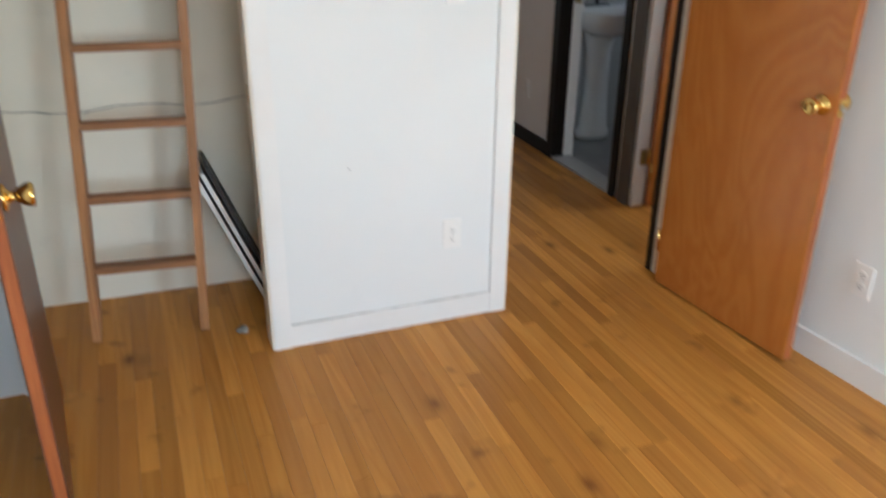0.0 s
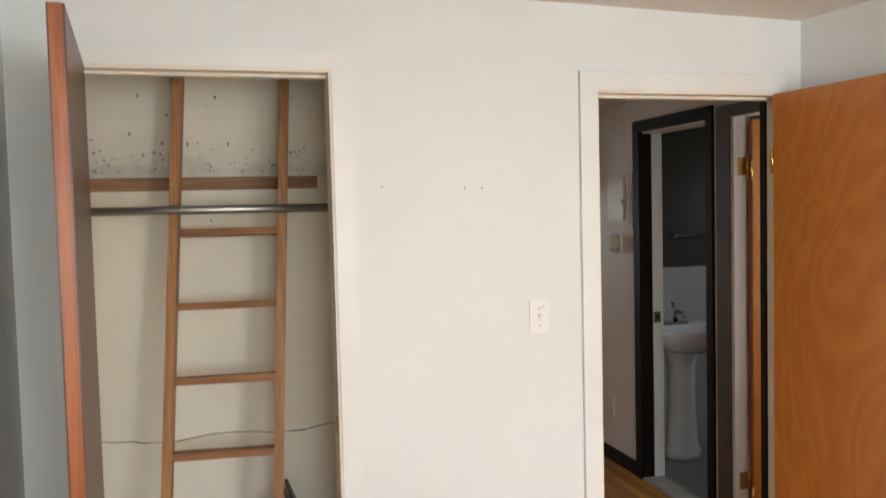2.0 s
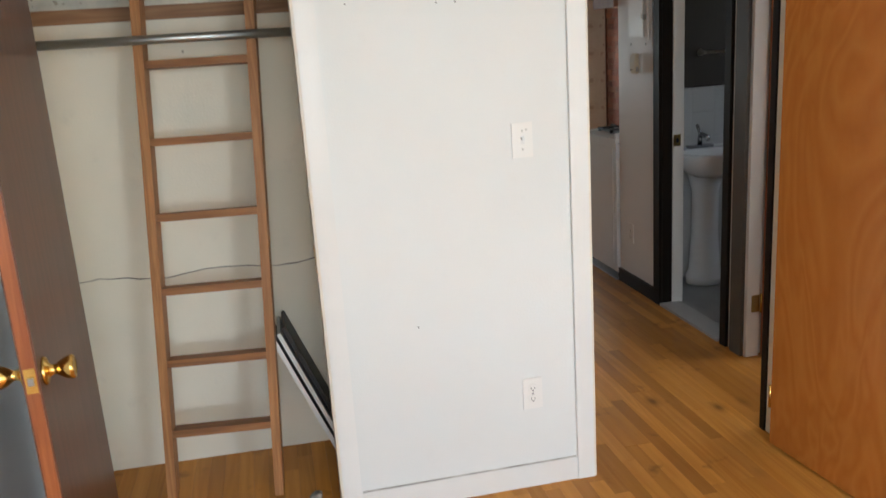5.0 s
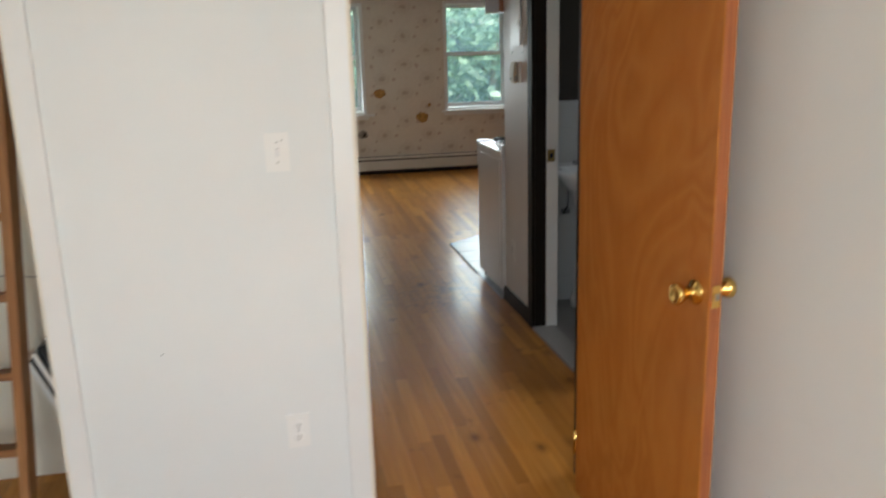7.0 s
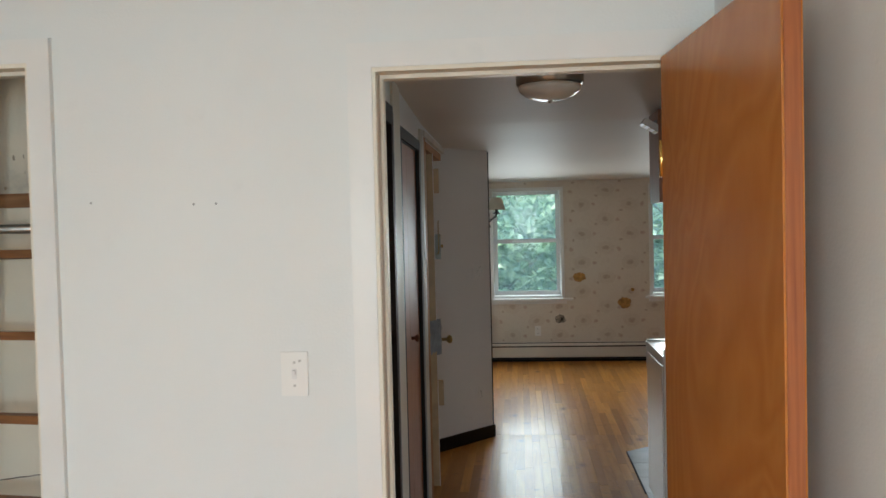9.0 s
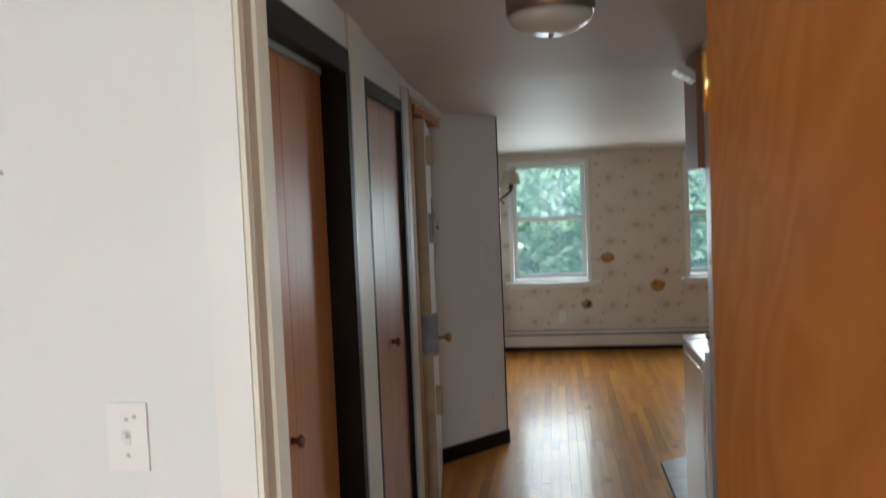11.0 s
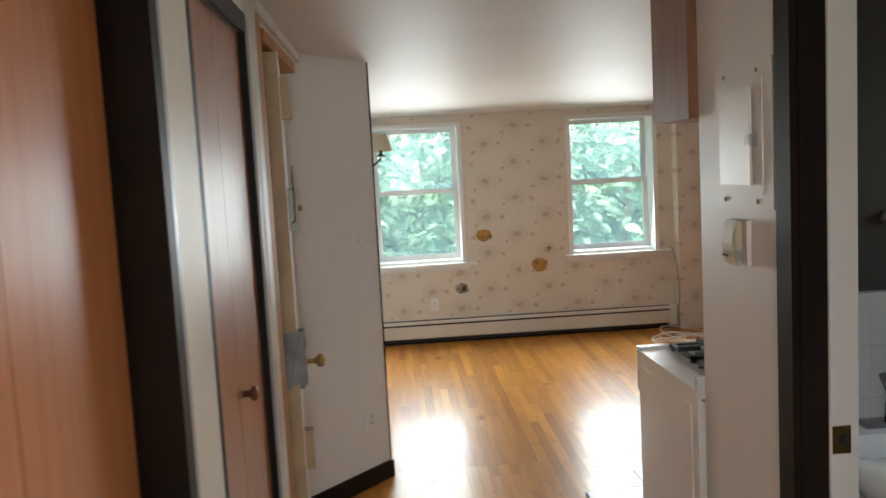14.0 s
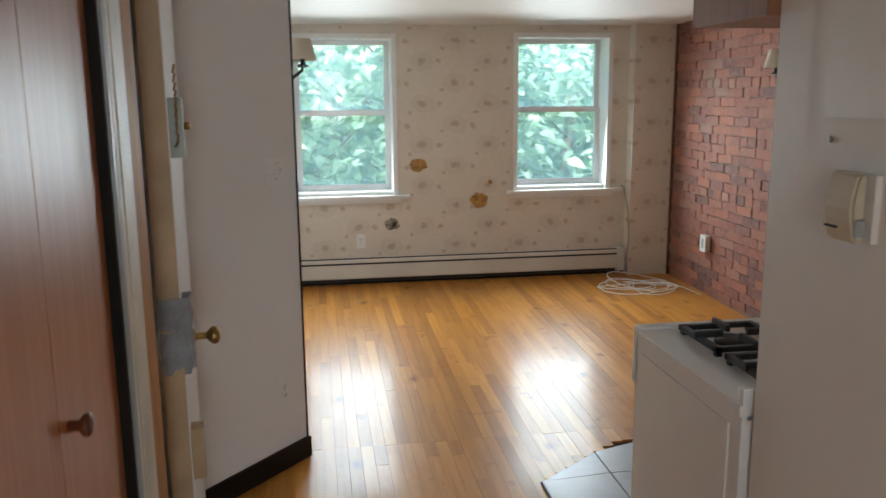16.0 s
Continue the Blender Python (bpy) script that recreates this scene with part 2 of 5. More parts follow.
for _m, _s in ((M_BLACK, 0.14), (M_HCEIL, 0.15)):
    _m.node_tree.nodes["Principled BSDF"].inputs["Specular IOR Level"].default_value = _s
M_SLATE = painted("frame_paint_dark_grey", (0.105, 0.100, 0.092), 0.4, 0.15, 0.1, 3.0)
M_CREAMTRIM = painted("chipped_cream_paint", (0.70, 0.64, 0.52), 0.4, 0.14, 0.5, 6.0)
M_JAMBPAINT = painted("jamb_paint_cream", (0.82, 0.76, 0.645), 0.45, 0.05, 0.04, 3.0)
M_JAMBPAINT.node_tree.nodes["Principled BSDF"].inputs["Specular IOR Level"].default_value = 0.3
M_TANSTRIP = painted("tan_strip_paint", (0.58, 0.455, 0.34), 0.5, 0.12, 0.2, 5.0)
M_CAULK = painted("dusty_caulk_line", (0.66, 0.63, 0.58), 0.85, 0.25, 0.3, 14.0)
M_GREY = painted("metal_strip_grey", (0.36, 0.37, 0.36), 0.35, 0.1, 0.05, 5.0)
M_ENAMEL = painted("white_enamel", (0.78, 0.78, 0.77), 0.22, 0.03, 0.02, 2.0)
M_HEATER = painted("heater_enamel", (0.72, 0.68, 0.60), 0.4, 0.05, 0.05, 3.0)
M_PLASTIC = material("white_plastic", (0.80, 0.79, 0.76), 0.4)[0]
M_PANEL = painted("panel_enamel", (0.80, 0.79, 0.76), 0.35, 0.03, 0.03, 4.0)
M_BEIGE = painted("aged_beige_plastic", (0.62, 0.56, 0.42), 0.42, 0.06, 0.03, 6.0)
M_KNOB = material("dark_turned_wood", (0.15, 0.045, 0.02), 0.3)[0]
M_SCREW = material("painted_screw", (0.50, 0.49, 0.46), 0.5)[0]
M_BRASS = material("polished_brass", (0.78, 0.52, 0.16), 0.16, 1.0)[0]
M_OLDBRASS = material("aged_brass", (0.42, 0.28, 0.10), 0.35, 1.0)[0]
M_GREENLOCK = painted("greenish_lock_paint", (0.34, 0.37, 0.31), 0.4, 0.15, 0.1, 8.0)
M_STEEL = material("galvanised_steel", (0.42, 0.43, 0.42), 0.38, 1.0)[0]
M_CHROME = material("chrome", (0.30, 0.30, 0.31), 0.10, 1.0)[0]
M_IRON = material("black_iron", (0.015, 0.015, 0.016), 0.5)[0]
M_DARKSLOT = material("dark_slot", (0.02, 0.018, 0.016), 0.7)[0]
M_PORC = material("porcelain", (0.80, 0.80, 0.79), 0.12)[0]
M_FLAKE = painted("flaked_grey_paint", (0.40, 0.35, 0.27), 0.8, 0.15, 0.3, 30.0)
M_CLOTH = painted("lamp_shade_cloth", (0.62, 0.54, 0.42), 0.8, 0.05, 0.2, 8.0)
M_OPAL = material("opal_glass", (0.75, 0.72, 0.66), 0.25)[0]
M_NICKEL = material("brushed_nickel", (0.34, 0.30, 0.25), 0.32, 1.0)[0]
M_TAPE = painted("grey_tape", (0.33, 0.35, 0.37), 0.38, 0.15, 0.8, 14.0)
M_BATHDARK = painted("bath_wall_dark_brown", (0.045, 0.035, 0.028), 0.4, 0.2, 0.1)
M_BATHTILE = painted("bath_tile_white", (0.47, 0.465, 0.45), 0.2, 0.03, 0.02)
M_BATHFLOOR = painted("bath_floor_grey", (0.22, 0.215, 0.205), 0.4, 0.15, 0.1, 4.0)
M_DOOR, _n, _b, _v = wooden("orange_plywood_door", (0.51, 0.188, 0.037), (0.43, 0.143, 0.027), 0.27, "Z", 2.0, 0.42, relief=0.02, rings=13.0)
M_EDGE = wooden("door_edge_wood", (0.40, 0.125, 0.038), (0.24, 0.062, 0.02), 0.35, "Z", 14.0, 0.05, relief=0.05)[0]
M_BIFOLD = wooden("brown_veneer", (0.47, 0.176, 0.061), (0.38, 0.130, 0.044), 0.38, "Z", 9.0, 0.035, relief=0.008, gloss=0.6)[0]
M_DARKDOOR = wooden("dark_brown_door", (0.14, 0.055, 0.032), (0.09, 0.035, 0.02), 0.33, "Z", 6.0, 0.06, relief=0.05)[0]
M_PINE = wooden("ladder_pine", (0.48, 0.228, 0.085), (0.29, 0.120, 0.040), 0.55, "Z", 12.0, 0.06, relief=0.15)[0]
M_RUNG = wooden("rung_pine", (0.36, 0.158, 0.056), (0.19, 0.076, 0.026), 0.6, "X", 12.0, 0.06, relief=0.15)[0]
M_JAMB = wooden("varnished_jamb", (0.50, 0.23, 0.065), (0.34, 0.135, 0.034), 0.5, "Z", 10.0, 0.05, relief=0.08, gloss=0.12)[0]
M_CLEAT = wooden("cleat_wood", (0.34, 0.17, 0.075), (0.20, 0.09, 0.035), 0.6, "X", 10.0, 0.06, relief=0.15)[0]
M_CABINET = wooden("kitchen_cabinet_wood", (0.31, 0.14, 0.075), (0.23, 0.095, 0.05), 0.5, "Z", 7.0, 0.06)[0]
M_FLOOR = floor_wood("oak_strip", False)
M_FLOOR_REST = floor_wood("oak_strip_joined", True)
M_SUBFLOOR = material("subfloor_dark", (0.05, 0.025, 0.012), 0.8)[0]


def wallpaper():
    """Pinkish cream paper: a half-drop of faint ringed medallions with small brown sprigs between."""
    ma, nt, b = material("floral_wallpaper", (0.70, 0.63, 0.55), 0.6)
    v = coords(nt)
    warp = node(nt, "ShaderNodeTexNoise", Scale=13.0, Detail=3.0)
    nt.links.new(v, warp.inputs["Vector"])
    off = nt.nodes.new("ShaderNodeVectorMath")
    off.operation = "MULTIPLY_ADD"
    nt.links.new(warp.outputs["Color"], off.inputs[0])
    off.inputs[1].default_value = (0.06, 0.0, 0.06)
    nt.links.new(v, off.inputs[2])
    sep = nt.nodes.new("ShaderNodeSeparateXYZ")
    nt.links.new(off.outputs[0], sep.inputs[0])
    base = mixed(nt, noise_tex(nt, v, 2.2, 4), (0.675, 0.615, 0.525), (0.725, 0.67, 0.58))
    vines = noise_tex(nt, v, 9.0, 3, 0.6, 1.5)
    vine = ramp(nt, calc(nt, "ABSOLUTE", calc(nt, "SUBTRACT", vines, 0.5)), ((0.0, (0.28, 0.28, 0.28)), (0.025, (0, 0, 0))))
    col = mixed(nt, vine, base, (0.53, 0.45, 0.36))
    speck = calc(nt, "ADD", calc(nt, "MULTIPLY", noise_tex(nt, v, 70.0, 3, 0.6), 1.1), 0.3)
    ring = ((0.0, (0.72, 0.72, 0.72)), (0.26, (0.60, 0.60, 0.60)), (0.44, (0.14, 0.14, 0.14)), (0.60, (0.10, 0.10, 0.10)), (0.70, (0.24, 0.24, 0.24)), (0.80, (0.05, 0.05, 0.05)), (0.92, (0.20, 0.20, 0.20)), (1.0, (0, 0, 0)))
    sprig = ((0.0, (0.75, 0.75, 0.75)), (0.55, (0.55, 0.55, 0.55)), (1.0, (0, 0, 0)))
    brown, pink = (0.36, 0.25, 0.165), (0.42, 0.255, 0.185)
    for ox, oz, rx, rz, stops, ink in ((0.0, 0.0, 0.10, 0.075, ring, brown), (0.265, 0.1625, 0.10, 0.075, ring, brown), (0.13, 0.165, 0.030, 0.026, sprig, pink),
                                       (0.39, 0.01, 0.030, 0.026, sprig, pink), (0.10, 0.06, 0.020, 0.018, sprig, brown), (0.36, 0.235, 0.020, 0.018, sprig, brown)):
        ds = []
        for axis, o, pitch, radius in (("X", ox, 0.53, rx), ("Z", oz, 0.325, rz)):
            cell = calc(nt, "FRACT", calc(nt, "DIVIDE", calc(nt, "ADD", sep.outputs[axis], o + 5.3), pitch))
            ds.append(calc(nt, "POWER", calc(nt, "MULTIPLY", calc(nt, "ABSOLUTE", calc(nt, "SUBTRACT", cell, 0.5)), pitch / radius), 2.0))
        k = ramp(nt, calc(nt, "SQRT", calc(nt, "ADD", ds[0], ds[1])), stops)
        col = mixed(nt, calc(nt, "MULTIPLY", k, calc(nt, "MULTIPLY", speck, 0.95)), col, ink)
    nt.links.new(col, b.inputs["Base Color"])
    bump(nt, b, noise_tex(nt, v, 60.0, 3), 0.1, 0.003)
    return ma


M_PAPER = wallpaper()


def brick_mat(name, island):
    ma, nt, b = material(name, (0.30, 0.10, 0.06), 0.8)
    if island:
        pick = nt.nodes.new("ShaderNodeNewGeometry").outputs["Random Per Island"]
    else:
        pick = nt.nodes.new("ShaderNodeObjectInfo").outputs["Random"]
    g = nt.nodes.new("ShaderNodeNewGeometry")
    tone = ramp(nt, pick, ((0.0, (0.12, 0.060, 0.052)), (0.25, (0.23, 0.082, 0.060)), (0.6, (0.31, 0.105, 0.066)), (0.88, (0.40, 0.14, 0.08)), (1.0, (0.28, 0.16, 0.13))))
    n1 = noise_tex(nt, g.outputs["Position"], 30.0, 5, 0.65)
    col = mixed(nt, ramp(nt, n1, ((0.35, (0, 0, 0)), (0.8, (0.75, 0.75, 0.75)))), tone, (0.38, 0.22, 0.17))
    soot = noise_tex(nt, g.outputs["Position"], 1.5, 3)
    col = mixed(nt, ramp(nt, soot, ((0.58, (0, 0, 0)), (0.78, (0.6, 0.6, 0.6)))), col, (0.09, 0.045, 0.036))
    nt.links.new(col, b.inputs["Base Color"])
    bump(nt, b, n1, 0.5, 0.01)
    return ma


M_BRICK = brick_mat("old_brick", False)
M_BRICK_REST = brick_mat("old_brick_joined", True)
M_MORTAR = painted("mortar", (0.36, 0.225, 0.175), 0.9, 0.2, 0.8, 8.0)


def glass_mat():
    ma = bpy.data.materials.new("window_glass")
    ma.use_nodes = True
    nt = ma.node_tree
    nt.nodes.remove(nt.nodes["Principled BSDF"])
    t = nt.nodes.new("ShaderNodeBsdfTransparent")
    t.inputs["Color"].default_value = (0.93, 0.98, 0.96, 1)
    g = nt.nodes.new("ShaderNodeBsdfGlossy")
    g.inputs["Roughness"].default_value = 0.02
    mx = nt.nodes.new("ShaderNodeMixShader")
    mx.inputs[0].default_value = 0.015
    nt.links.new(t.outputs[0], mx.inputs[1])
    nt.links.new(g.outputs[0], mx.inputs[2])
    # Pale haze of the overbright view, put into the panes as a translucent layer.
    haze_veil = nt.nodes.new("ShaderNodeBsdfTranslucent")
    haze_veil.inputs["Color"].default_value = (0.72, 0.85, 0.86, 1)
    # Blends the clear pane with that added haze layer.
    dusty = nt.nodes.new("ShaderNodeMixShader")
    dusty.inputs[0].default_value = 0.24
    nt.links.new(mx.outputs[0], dusty.inputs[1])
    nt.links.new(haze_veil.outputs[0], dusty.inputs[2])
    nt.links.new(dusty.outputs[0], nt.nodes["Material Output"].inputs["Surface"])
    return ma


M_GLASS = glass_mat()


def leaf_mat():
    ma, nt, b = material("leaf", (0.10, 0.20, 0.05), 0.4)
    pick = nt.nodes.new("ShaderNodeNewGeometry").outputs["Random Per Island"]
    nt.links.new(ramp(nt, pick, ((0.0, (0.10, 0.18, 0.13)), (0.6, (0.17, 0.28, 0.20)), (1.0, (0.32, 0.42, 0.32)))), b.inputs["Base Color"])
    tr = nt.nodes.new("ShaderNodeBsdfTranslucent")
    tr.inputs["Color"].default_value = (0.26, 0.38, 0.26, 1)
    mx = nt.nodes.new("ShaderNodeMixShader")
    mx.inputs[0].default_value = 0.35
    nt.links.new(b.outputs[0], mx.inputs[1])
    nt.links.new(tr.outputs[0], mx.inputs[2])
    nt.links.new(mx.outputs[0], nt.nodes["Material Output"].inputs["Surface"])
    return ma


M_LEAF = leaf_mat()
M_BARK = painted("bark", (0.10, 0.075, 0.055), 0.9, 0.3, 1.0, 12.0)
M_GRASS = painted("ground_grass", (0.07, 0.11, 0.04), 0.9, 0.3, 1.0, 0.6)


# ---- setting ----
def ground_z(x, y):
    """The old floor climbs a little towards the street wall."""
    return 0.0 if y < 4.2 else 0.065 * (y - 4.2) / 2.98


def hall_ceiling(y):
    for (a, za), (b, zb) in zip(((-1, 2.36), (0.1, 2.34), (2.6, 2.20), (4.15, 2.185)), ((0.1, 2.34), (2.6, 2.20), (4.15, 2.185), (9, 2.045))):
        if y <= b:
            return za + (zb - za) * (y - a) / (b - a)
    return 2.05


def bed_ceiling(x):
    return 2.322 - 0.026 * x


def right_wall_x(y):
    return 0.825 - 0.085 * y


TOP = 2.62


def structure(name, bm, ma, label, category):
    return tagged(part(name, bm, ma), label, category, "", "structure")


# bedroom wall with the closet opening and the doorway
bm = bmesh.new()
for x0, x1, z0, z1 in ((-1.97, -1.70, 0, TOP), (-1.70, -0.938, 2.08, TOP), (-0.938, -0.018, 0, TOP), (-0.018, 0.755, 2.03, TOP), (0.755, 0.95, 0, TOP)):
    box(bm, (x0, 0.0, z0), (x1, 0.11, z1))
structure("wall_bedroom_front", bm, M_WALL, "white painted plaster wall between bedroom and hall", "wall")
bm = bmesh.new()
box(bm, (-1.97, -4.5, 0), (-1.87, 0.0, TOP))
structure("wall_bedroom_left", bm, M_WALL, "white painted bedroom wall", "wall")
bm = bmesh.new()
prism(bm, [(right_wall_x(0) + 0.002, 0.0), (right_wall_x(-4.5), -4.5), (1.45, -4.5), (1.45, 0.0)], 0, TOP)
structure("wall_bedroom_right", bm, M_WALL, "white painted bedroom wall behind the open door", "wall")
bm = bmesh.new()
for x0, x1, z0, z1 in ((-1.97, -1.50, 0, TOP), (-1.50, -0.40, 0, 0.85), (-1.50, -0.40, 2.15, TOP), (-0.40, 0.08, 0, TOP), (0.08, 1.02, 0, 0.85), (0.08, 1.02, 2.15, TOP), (1.02, 1.45, 0, TOP)):
    box(bm, (x0, -4.5, z0), (x1, -4.38, z1))
structure("wall_bedroom_back", bm, M_WALL, "white bedroom wall with two window openings", "wall")
bm = bmesh.new()
prism(bm, [(-1.97, -4.5), (1.45, -4.5), (1.45, 0.06), (-1.97, 0.06)], lambda x, y: bed_ceiling(x), lambda x, y: 2.55)
structure("ceiling_bedroom", bm, M_CEIL, "white painted bedroom ceiling, slightly sloping", "ceiling")

# closet behind the wall
bm = bmesh.new()
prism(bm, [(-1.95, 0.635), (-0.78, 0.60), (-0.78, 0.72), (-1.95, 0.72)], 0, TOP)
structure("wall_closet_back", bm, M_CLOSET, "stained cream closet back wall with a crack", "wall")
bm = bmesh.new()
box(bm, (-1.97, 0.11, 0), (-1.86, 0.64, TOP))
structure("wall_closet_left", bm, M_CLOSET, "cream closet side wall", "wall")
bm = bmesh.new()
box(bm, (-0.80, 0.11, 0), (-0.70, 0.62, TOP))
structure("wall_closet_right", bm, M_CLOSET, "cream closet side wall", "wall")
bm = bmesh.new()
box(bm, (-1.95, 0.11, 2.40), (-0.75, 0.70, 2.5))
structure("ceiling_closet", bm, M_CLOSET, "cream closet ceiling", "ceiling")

# hall, left side: closets, entry, slanting wall
XL, XR, YF = -0.20, 1.09, 7.18
bm = bmesh.new()
for y0, y1, z0, z1 in ((0.11, 0.42, 0, TOP), (0.42, 1.40, 2.11, TOP), (1.40, 1.66, 0, TOP), (1.66, 2.36, 2.07, TOP), (2.36, 2.60, 0, TOP), (2.60, 3.70, 2.13, TOP)):
    box(bm, (XL - 0.13, y0, z0), (XL, y1, z1))
box(bm, (XL - 0.75, 0.72, 0), (XL - 0.70, 3.75, TOP))
structure("wall_hall_left", bm, M_HALL, "white painted hall wall with closet and entry openings", "wall")
bm = bmesh.new()
prism(bm, [(-0.29, 3.70), (0.105, 4.155), (0.105, 4.30), (-0.20, 4.30), (-0.75, 3.82), (-0.75, 3.70)], 0, TOP)
structure("wall_hall_slanting", bm, M_HALL, "white painted slanting wall beside the entry door", "wall")
bm = bmesh.new()
box(bm, (-0.29, 4.30, 0), (-0.17, YF, TOP))
structure("wall_living_left", bm, M_HALL, "white painted living room side wall", "wall")
# hall, right side: two doorways and the end by the kitchen
bm = bmesh.new()
for y0, y1, z0, z1 in ((0.0, 0.14, 0, TOP), (0.14, 0.81, 2.04, TOP), (0.81, 0.985, 0, TOP), (0.985, 1.66, 2.05, TOP), (1.66, 2.10, 0, TOP)):
    box(bm, (XR, y0, z0), (XR + 0.11, y1, z1))
box(bm, (XR, 2.10, 0), (3.2, 2.225, TOP))
structure("wall_hall_right", bm, M_HALL, "white painted hall wall with two doorways", "wall")
bm = bmesh.new()
box(bm, (0.95, 0.0, 0), (XR, 0.11, TOP))
structure("wall_hall_corner", bm, M_HALL, "white hall wall beside the bedroom door", "wall")
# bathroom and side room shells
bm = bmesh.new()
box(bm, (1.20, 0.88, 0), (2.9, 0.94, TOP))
# Outer wall, with an invented opening for the added bath fill lamp.
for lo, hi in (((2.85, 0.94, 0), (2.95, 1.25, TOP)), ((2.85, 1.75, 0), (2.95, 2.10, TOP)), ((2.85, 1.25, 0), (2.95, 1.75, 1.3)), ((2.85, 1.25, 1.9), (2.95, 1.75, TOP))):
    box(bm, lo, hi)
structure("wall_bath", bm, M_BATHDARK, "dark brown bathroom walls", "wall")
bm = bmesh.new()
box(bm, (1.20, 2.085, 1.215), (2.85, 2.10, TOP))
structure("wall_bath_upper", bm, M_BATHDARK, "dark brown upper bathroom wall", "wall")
bm = bmesh.new()
box(bm, (1.2, 0.0, 0), (2.4, 0.10, TOP))
# Far wall, its opening made up to hold the side room fill.
for lo, hi in (((2.35, 0.10, 0), (2.45, 0.2, TOP)), ((2.35, 0.7, 0), (2.45, 0.88, TOP)), ((2.35, 0.2, 0), (2.45, 0.7, 1.0)), ((2.35, 0.2, 2.0), (2.45, 0.7, TOP))):
    box(bm, lo, hi)
structure("wall_side_room", bm, M_HALL, "plain walls of the dim side room", "wall")

# street wall with two windows, chase and brick wall
WIN = ((0.0, 0.83, 0.775, 2.03), (1.768, 2.595, 0.785, 2.04))
bm = bmesh.new()
xs = [(-0.29, 0.0)] + [(0.83, 1.768), (2.595, 3.3)]
for x0, x1 in xs:
    box(bm, (x0, YF, 0), (x1, YF + 0.30, TOP))
for x0, x1, z0, z1 in WIN:
    box(bm, (x0, YF, 0), (x1, YF + 0.30, z0))
    box(bm, (x0, YF, z1), (x1, YF + 0.30, TOP))
structure("wall_street", bm, M_PAPER, "street wall in cream wallpaper with faded floral medallions", "wall")
bm = bmesh.new()
box(bm, (2.735, YF - 0.12, 0), (3.085, YF - 0.002, TOP))
structure("wall_chase", bm, M_PAPER, "papered pipe chase in the corner", "wall")
bm = bmesh.new()
box(bm, (3.095, 2.225, 0), (3.3, YF, TOP))
wall_brick = structure("wall_brick", bm, M_MORTAR, "exposed old red brick wall with rough mortar", "wall")

# ceilings of hall and living room
bm = bmesh.new()
ys = [0.06, 1.0, 2.6, 4.15, 5.6, 7.3]
lowv = [[bm.verts.new((x, y, hall_ceiling(y))) for x in (-1.0, 3.3)] for y in ys]
upv = [[bm.verts.new((x, y, 2.6)) for x in (-1.0, 3.3)] for y in ys]
for i in range(len(ys) - 1):
    bm.faces.new((lowv[i][0], lowv[i + 1][0], lowv[i + 1][1], lowv[i][1]))
    bm.faces.new((upv[i][0], upv[i][1], upv[i + 1][1], upv[i + 1][0]))
structure("ceiling_hall", bm, M_HCEIL, "glossy off-white hall and living room ceiling", "ceiling")
bm = bmesh.new()
box(bm, (-2.2, -4.7, 2.62), (3.5, 7.5, 2.72))
structure("roof_slab", bm, M_CEIL, "plain slab above the rooms", "roof")

# subfloor, bathroom floor, ground
bm = bmesh.new()
prism(bm, [(-2.0, -4.5), (1.45, -4.5), (1.45, 0), (3.3, 0), (3.3, 4.2), (-2.0, 4.2)], -0.2, -0.012)
prism(bm, [(-2.0, 4.2), (3.3, 4.2), (3.3, 7.4), (-2.0, 7.4)], -0.2, lambda x, y: ground_z(x, y) - 0.012)
floor = structure("floor", bm, M_SUBFLOOR, "varnished oak strip floor in mixed honey tones, worn in the hall", "floor")
bm = bmesh.new()
box(bm, (XR + 0.03, 0.94, -0.011), (2.85, 2.10, 0.012))
structure("floor_bath", bm, M_BATHFLOOR, "grey tiled bathroom floor", "floor")
bm = bmesh.new()
box(bm, (-400, -400, -3.3), (400, 400, -3.0))
structure("ground", bm, M_GRASS, "green yard ground outside the windows", "ground")


def trim_set(name, pieces, ma, label, bev=0.003):
    """Trim made of boards, each given by two corners."""
    ob = thing(name, pose(0, 0, 0), label, "trim", "", "structure")
    for lo, hi in pieces:
        part("trim_board", one_box(lo, hi, bev), ma, ob)
    return ob


